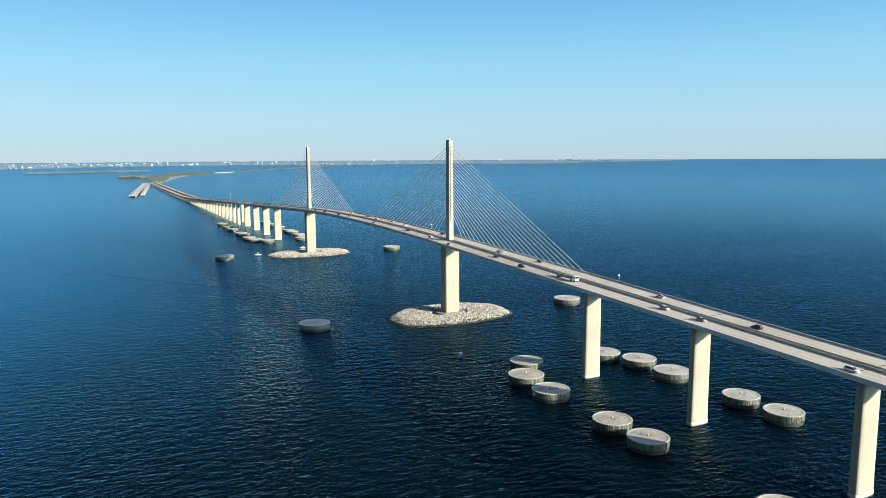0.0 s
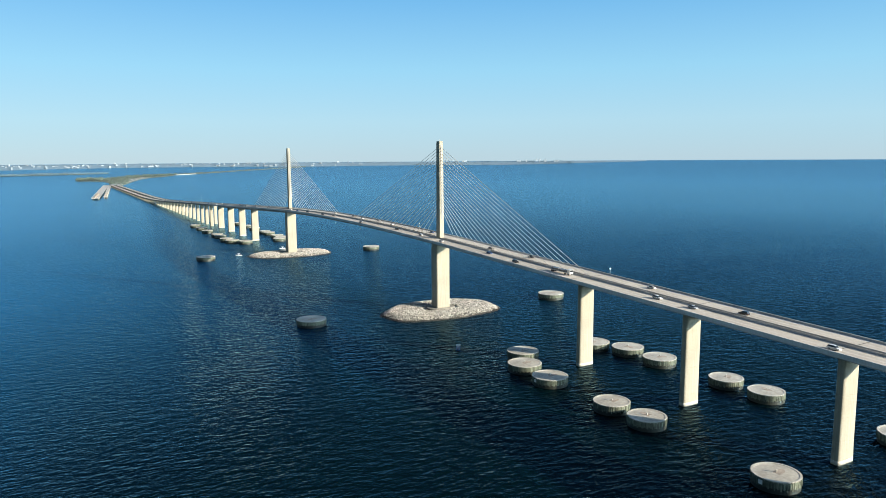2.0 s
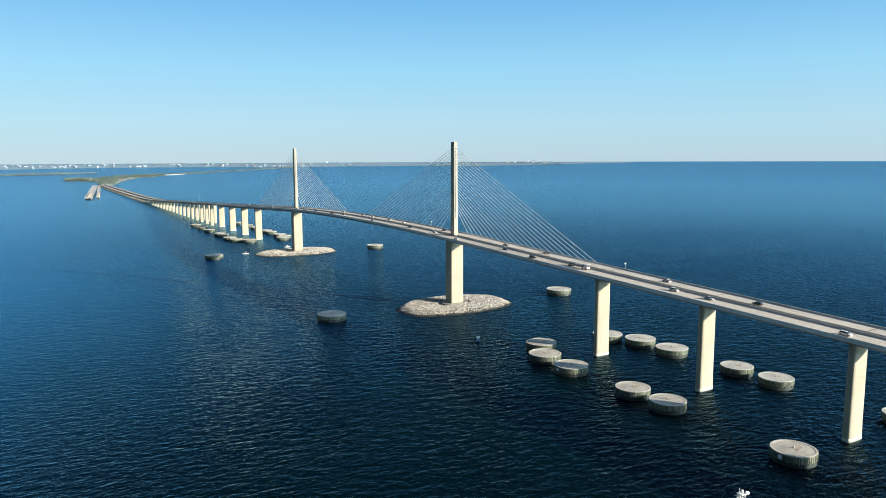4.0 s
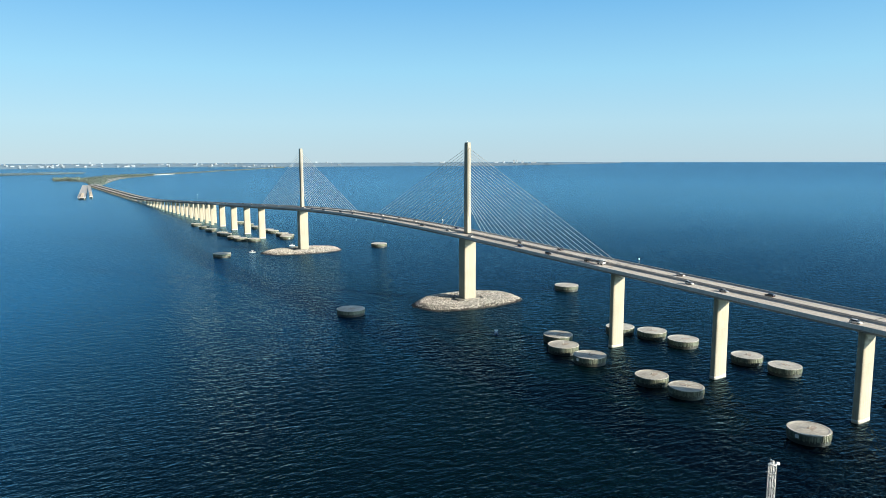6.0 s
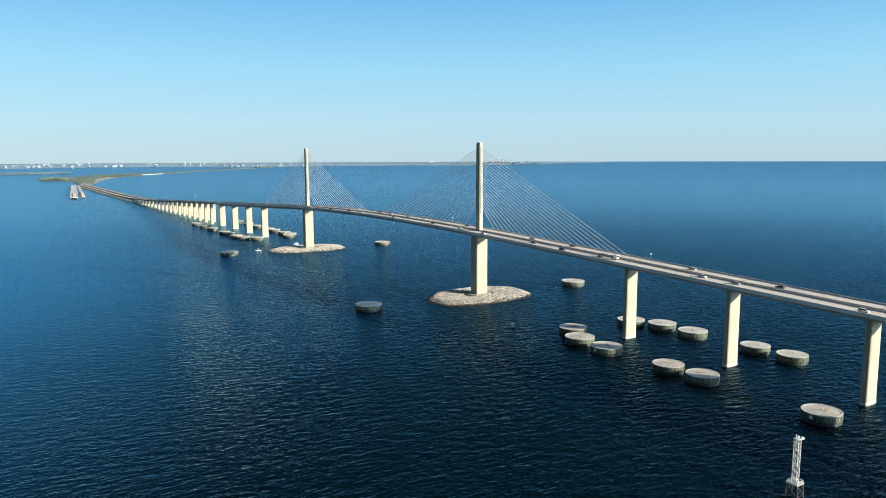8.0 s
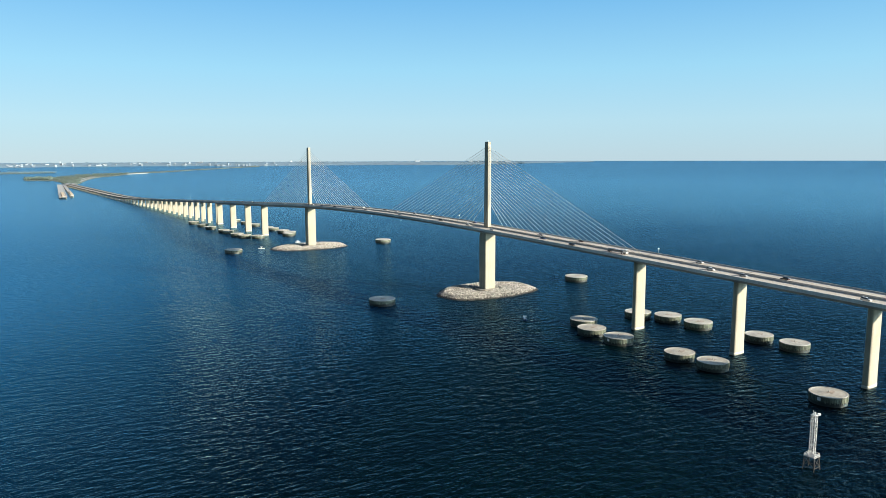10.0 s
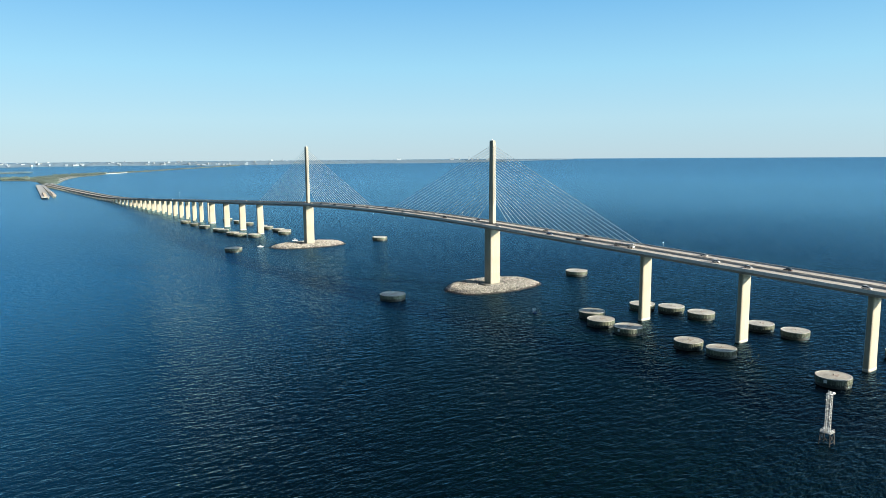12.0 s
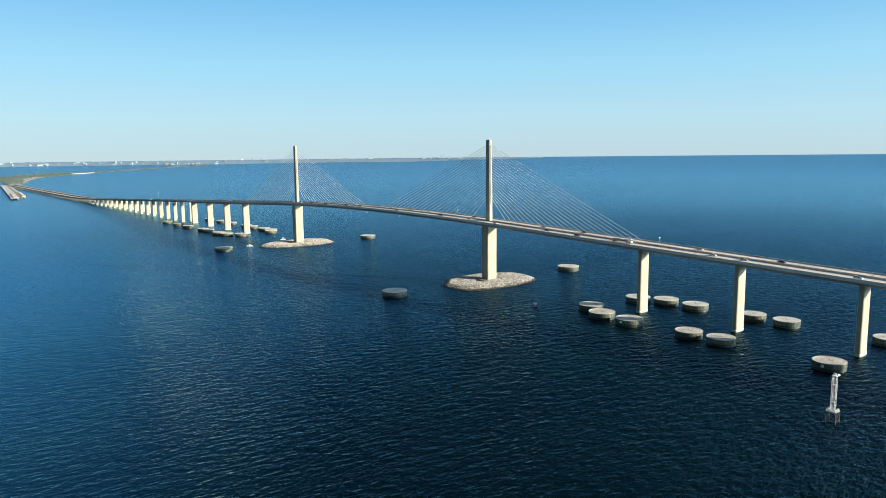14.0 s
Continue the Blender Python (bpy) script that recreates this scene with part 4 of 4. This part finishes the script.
CAUSEWAY = [(3.1, 3800, 3950), (3.9, 3775, 3965), (4.7, 3735, 3985), (5.25, 3600, 4020), (5.4, 3420, 4060), (5.6, 3310, 4090), (6.1, 3310, 4130), (6.5, 3480, 4150),
            (6.7, 3760, 4160), (7.4, 3937, 4170), (8.7, 3999, 4185), (9.8, 4117, 4225), (11.2, 4179, 4272), (12.6, 4242, 4318),
            (14.4, 4351, 4396), (15.7, 4391, 4445), (17.0, 4455, 4500), (18.5, 4520, 4560), (19.5, 4560, 4600)]
land_ribbon("causeway_ground", CAUSEWAY, HAZY_GROUND, 1.6, "low sandy causeway with dry grass and shrubs", 1, 6.0, 0.2)
woods("causeway_trees", [(3.15, 3810, 3930), (3.9, 3790, 3940), (4.8, 3760, 3960)], 110, 13, HAZY_LEAF, "grey-green shoreline trees on the causeway", 2)
woods("causeway_thicket", [(4.8, 3780, 3980), (5.4, 3700, 4040), (6.6, 3840, 4140), (7.4, 3960, 4160), (8.7, 4010, 4180), (9.8, 4140, 4220)], 330, 8, HAZY_LEAF, "dense low thicket and palms on the causeway", 12)
woods("causeway_shrubs", [(9.8, 4140, 4220), (12.6, 4250, 4312), (14.4, 4356, 4390), (19.5, 4566, 4595)], 150, 5.5, HAZY_LEAF, "scattered shrubs along the thin causeway", 3)
woods("causeway_bushes", [(5.3, 3640, 3760), (5.45, 3470, 3760), (5.7, 3380, 3800), (6.2, 3400, 3860), (6.55, 3560, 3900)], 170, 6, HAZY_LEAF, "bushes and palms beside the causeway road", 14, (0.05, 0.95))
BEACH = [(9.8, 4128, 4150), (10.5, 4156, 4178), (11.25, 4186, 4206)]
land_ribbon("sand_bank", BEACH, SAND_BANK, 2.6, "bright pale sand bank beside the causeway", 4, 2)
MANGROVES = [(-2.9, 4215, 4290), (-1.0, 4190, 4310), (2.6, 4245, 4350), (5.05, 4275, 4335)]
land_ribbon("mangrove_ground", MANGROVES, HAZY_GROUND, 1.5, "low mangrove island", 5)
woods("mangrove_trees", MANGROVES, 700, 4.5, MANGROVE, "low hazy mangrove thicket on the island", 6, (0.05, 0.95), 16)
COAST = [(-9.0, 4470, 4846), (-4.5, 4503, 4846), (0.0, 4560, 4846), (2.5, 4589, 4846), (6.4, 4612, 4846), (10.5, 4615, 4846), (15.7, 4600, 4846), (17.0, 4562, 4846),
         (24.0, 4608, 4846), (30.0, 4620, 4846), (35.0, 4595, 4846), (38.5, 4645, 4846), (41.0, 4690, 4846), (43.5, 4735, 4846), (46.5, 4800, 4846)]
COAST_STEPS = [(-9 + k * 0.3, *between(COAST, -9 + k * 0.3)) for k in range(186)]
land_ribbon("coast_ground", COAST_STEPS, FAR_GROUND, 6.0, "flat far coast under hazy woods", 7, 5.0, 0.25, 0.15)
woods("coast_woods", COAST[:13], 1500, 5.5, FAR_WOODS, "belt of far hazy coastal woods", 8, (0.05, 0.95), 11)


def build_causeway_road():
    # the two carriageways go ashore and follow the causeway
    way = [(4, 2850), (30, 2990), (66, 3130), (104, 3270), (150, 3400), (205, 3490)]
    for off, name in ((-7.4, "road_west"), (15.4, "road_east")):
        verts, faces = [], []
        for i, (x, y) in enumerate(way):
            x0, y0 = way[max(0, i - 1)]
            x1, y1 = way[min(len(way) - 1, i + 1)]
            ln = math.hypot(x1 - x0, y1 - y0)
            nx, ny = (y1 - y0) / ln, -(x1 - x0) / ln
            for side, lift in ((-9.0, -0.5), (-5.6, LOW_ROAD - 5.4 * eased(0, 2, i)), (5.6, LOW_ROAD - 5.4 * eased(0, 2, i)), (15.0, -0.5)):
                px, py = x + nx * (off + side), y + ny * (off + side)
                verts.append((px, py, sea_z(px, py) + lift))
        for i in range(len(way) - 1):
            for k in range(3):
                a = i * 4 + k
                faces.append((a, a + 1, a + 5, a + 4))
        me = bpy.data.meshes.new(name)
        me.from_pydata(verts, [], faces)
        me.materials.append(FAR_ROAD)
        me.materials.append(HAZY_GROUND)
        me.polygons.foreach_set("material_index", [0 if k % 3 == 1 else 1 for k in range(len(faces))])
        tagged(new(name, me), "pale concrete road on the causeway embankment", "road", kind="structure")


build_causeway_road()


def building_model(w, d, h, floors, paint=PLASTER):
    b = thing("house", "far white flat-roofed block with window bands", "building", "far town")
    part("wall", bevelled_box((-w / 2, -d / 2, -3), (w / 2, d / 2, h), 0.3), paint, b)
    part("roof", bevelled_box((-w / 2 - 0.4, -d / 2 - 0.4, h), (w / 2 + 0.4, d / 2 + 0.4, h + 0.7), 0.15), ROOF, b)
    for k in range(floors):
        z = h * (k + 0.35) / floors
        for s in (-1, 1):
            bm = bmesh.new()
            n = max(2, int(w / 6))
            for i in range(n):
                x = -w / 2 + w * (i + 0.5) / n
                box(bm, (x - w / n * 0.22, s * (d / 2 + 0.06) - 0.08, z), (x + w / n * 0.22, s * (d / 2 + 0.06) + 0.08, z + h / floors * 0.32))
            part("window_row", bm, WINDOW, b)
    return b


def build_town():
    rng = random.Random(11)
    models = [building_model(7, 7, 4, 2), building_model(12, 9, 5, 2), building_model(8, 9, 10, 4), building_model(20, 11, 4, 1)]
    first = [True] * 4

    def put(k, h, r, turn, lift=0.0):
        m = Matrix.Translation(polar(h, r, 2.0 + lift)) @ pose(0, 0, 0, 0, 0, turn)
        if first[k]:
            models[k].matrix_basis, first[k] = m, False
        else:
            copy_thing(models[k], m)

    for _ in range(120):
        h = rng.uniform(-8.5, 15.0) if rng.random() < 0.8 else rng.uniform(15.0, 24.0)
        near, far = between(COAST, h)
        put(rng.choice((0, 0, 0, 0, 1, 1, 2, 3)), h, near + rng.uniform(12, 190), -h + rng.uniform(-25, 25), 3.0)
    for h, k in ((-3.2, 2), (-1.0, 2), (3.1, 1), (3.8, 1), (6.3, 2), (7.9, 3), (8.1, 1), (8.4, 1), (10.9, 2), (18.75, 2), (18.55, 1), (18.3, 1), (20.0, 3), (16.8, 3), (16.4, 3)):
        near, far = between(COAST, h)
        put(k, h, near + 25, -h, 3.0)
    # tall blocks far along the wooded shore
    for h, w, z in ((37.2, 10, 12), (38.0, 11, 19), (38.25, 10, 17), (38.7, 14, 13), (36.6, 26, 9), (32.2, 30, 11), (22.0, 12, 12), (39.6, 34, 7)):
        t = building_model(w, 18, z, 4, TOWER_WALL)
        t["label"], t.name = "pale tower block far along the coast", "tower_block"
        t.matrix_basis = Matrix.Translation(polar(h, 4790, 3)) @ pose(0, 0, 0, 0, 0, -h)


build_town()
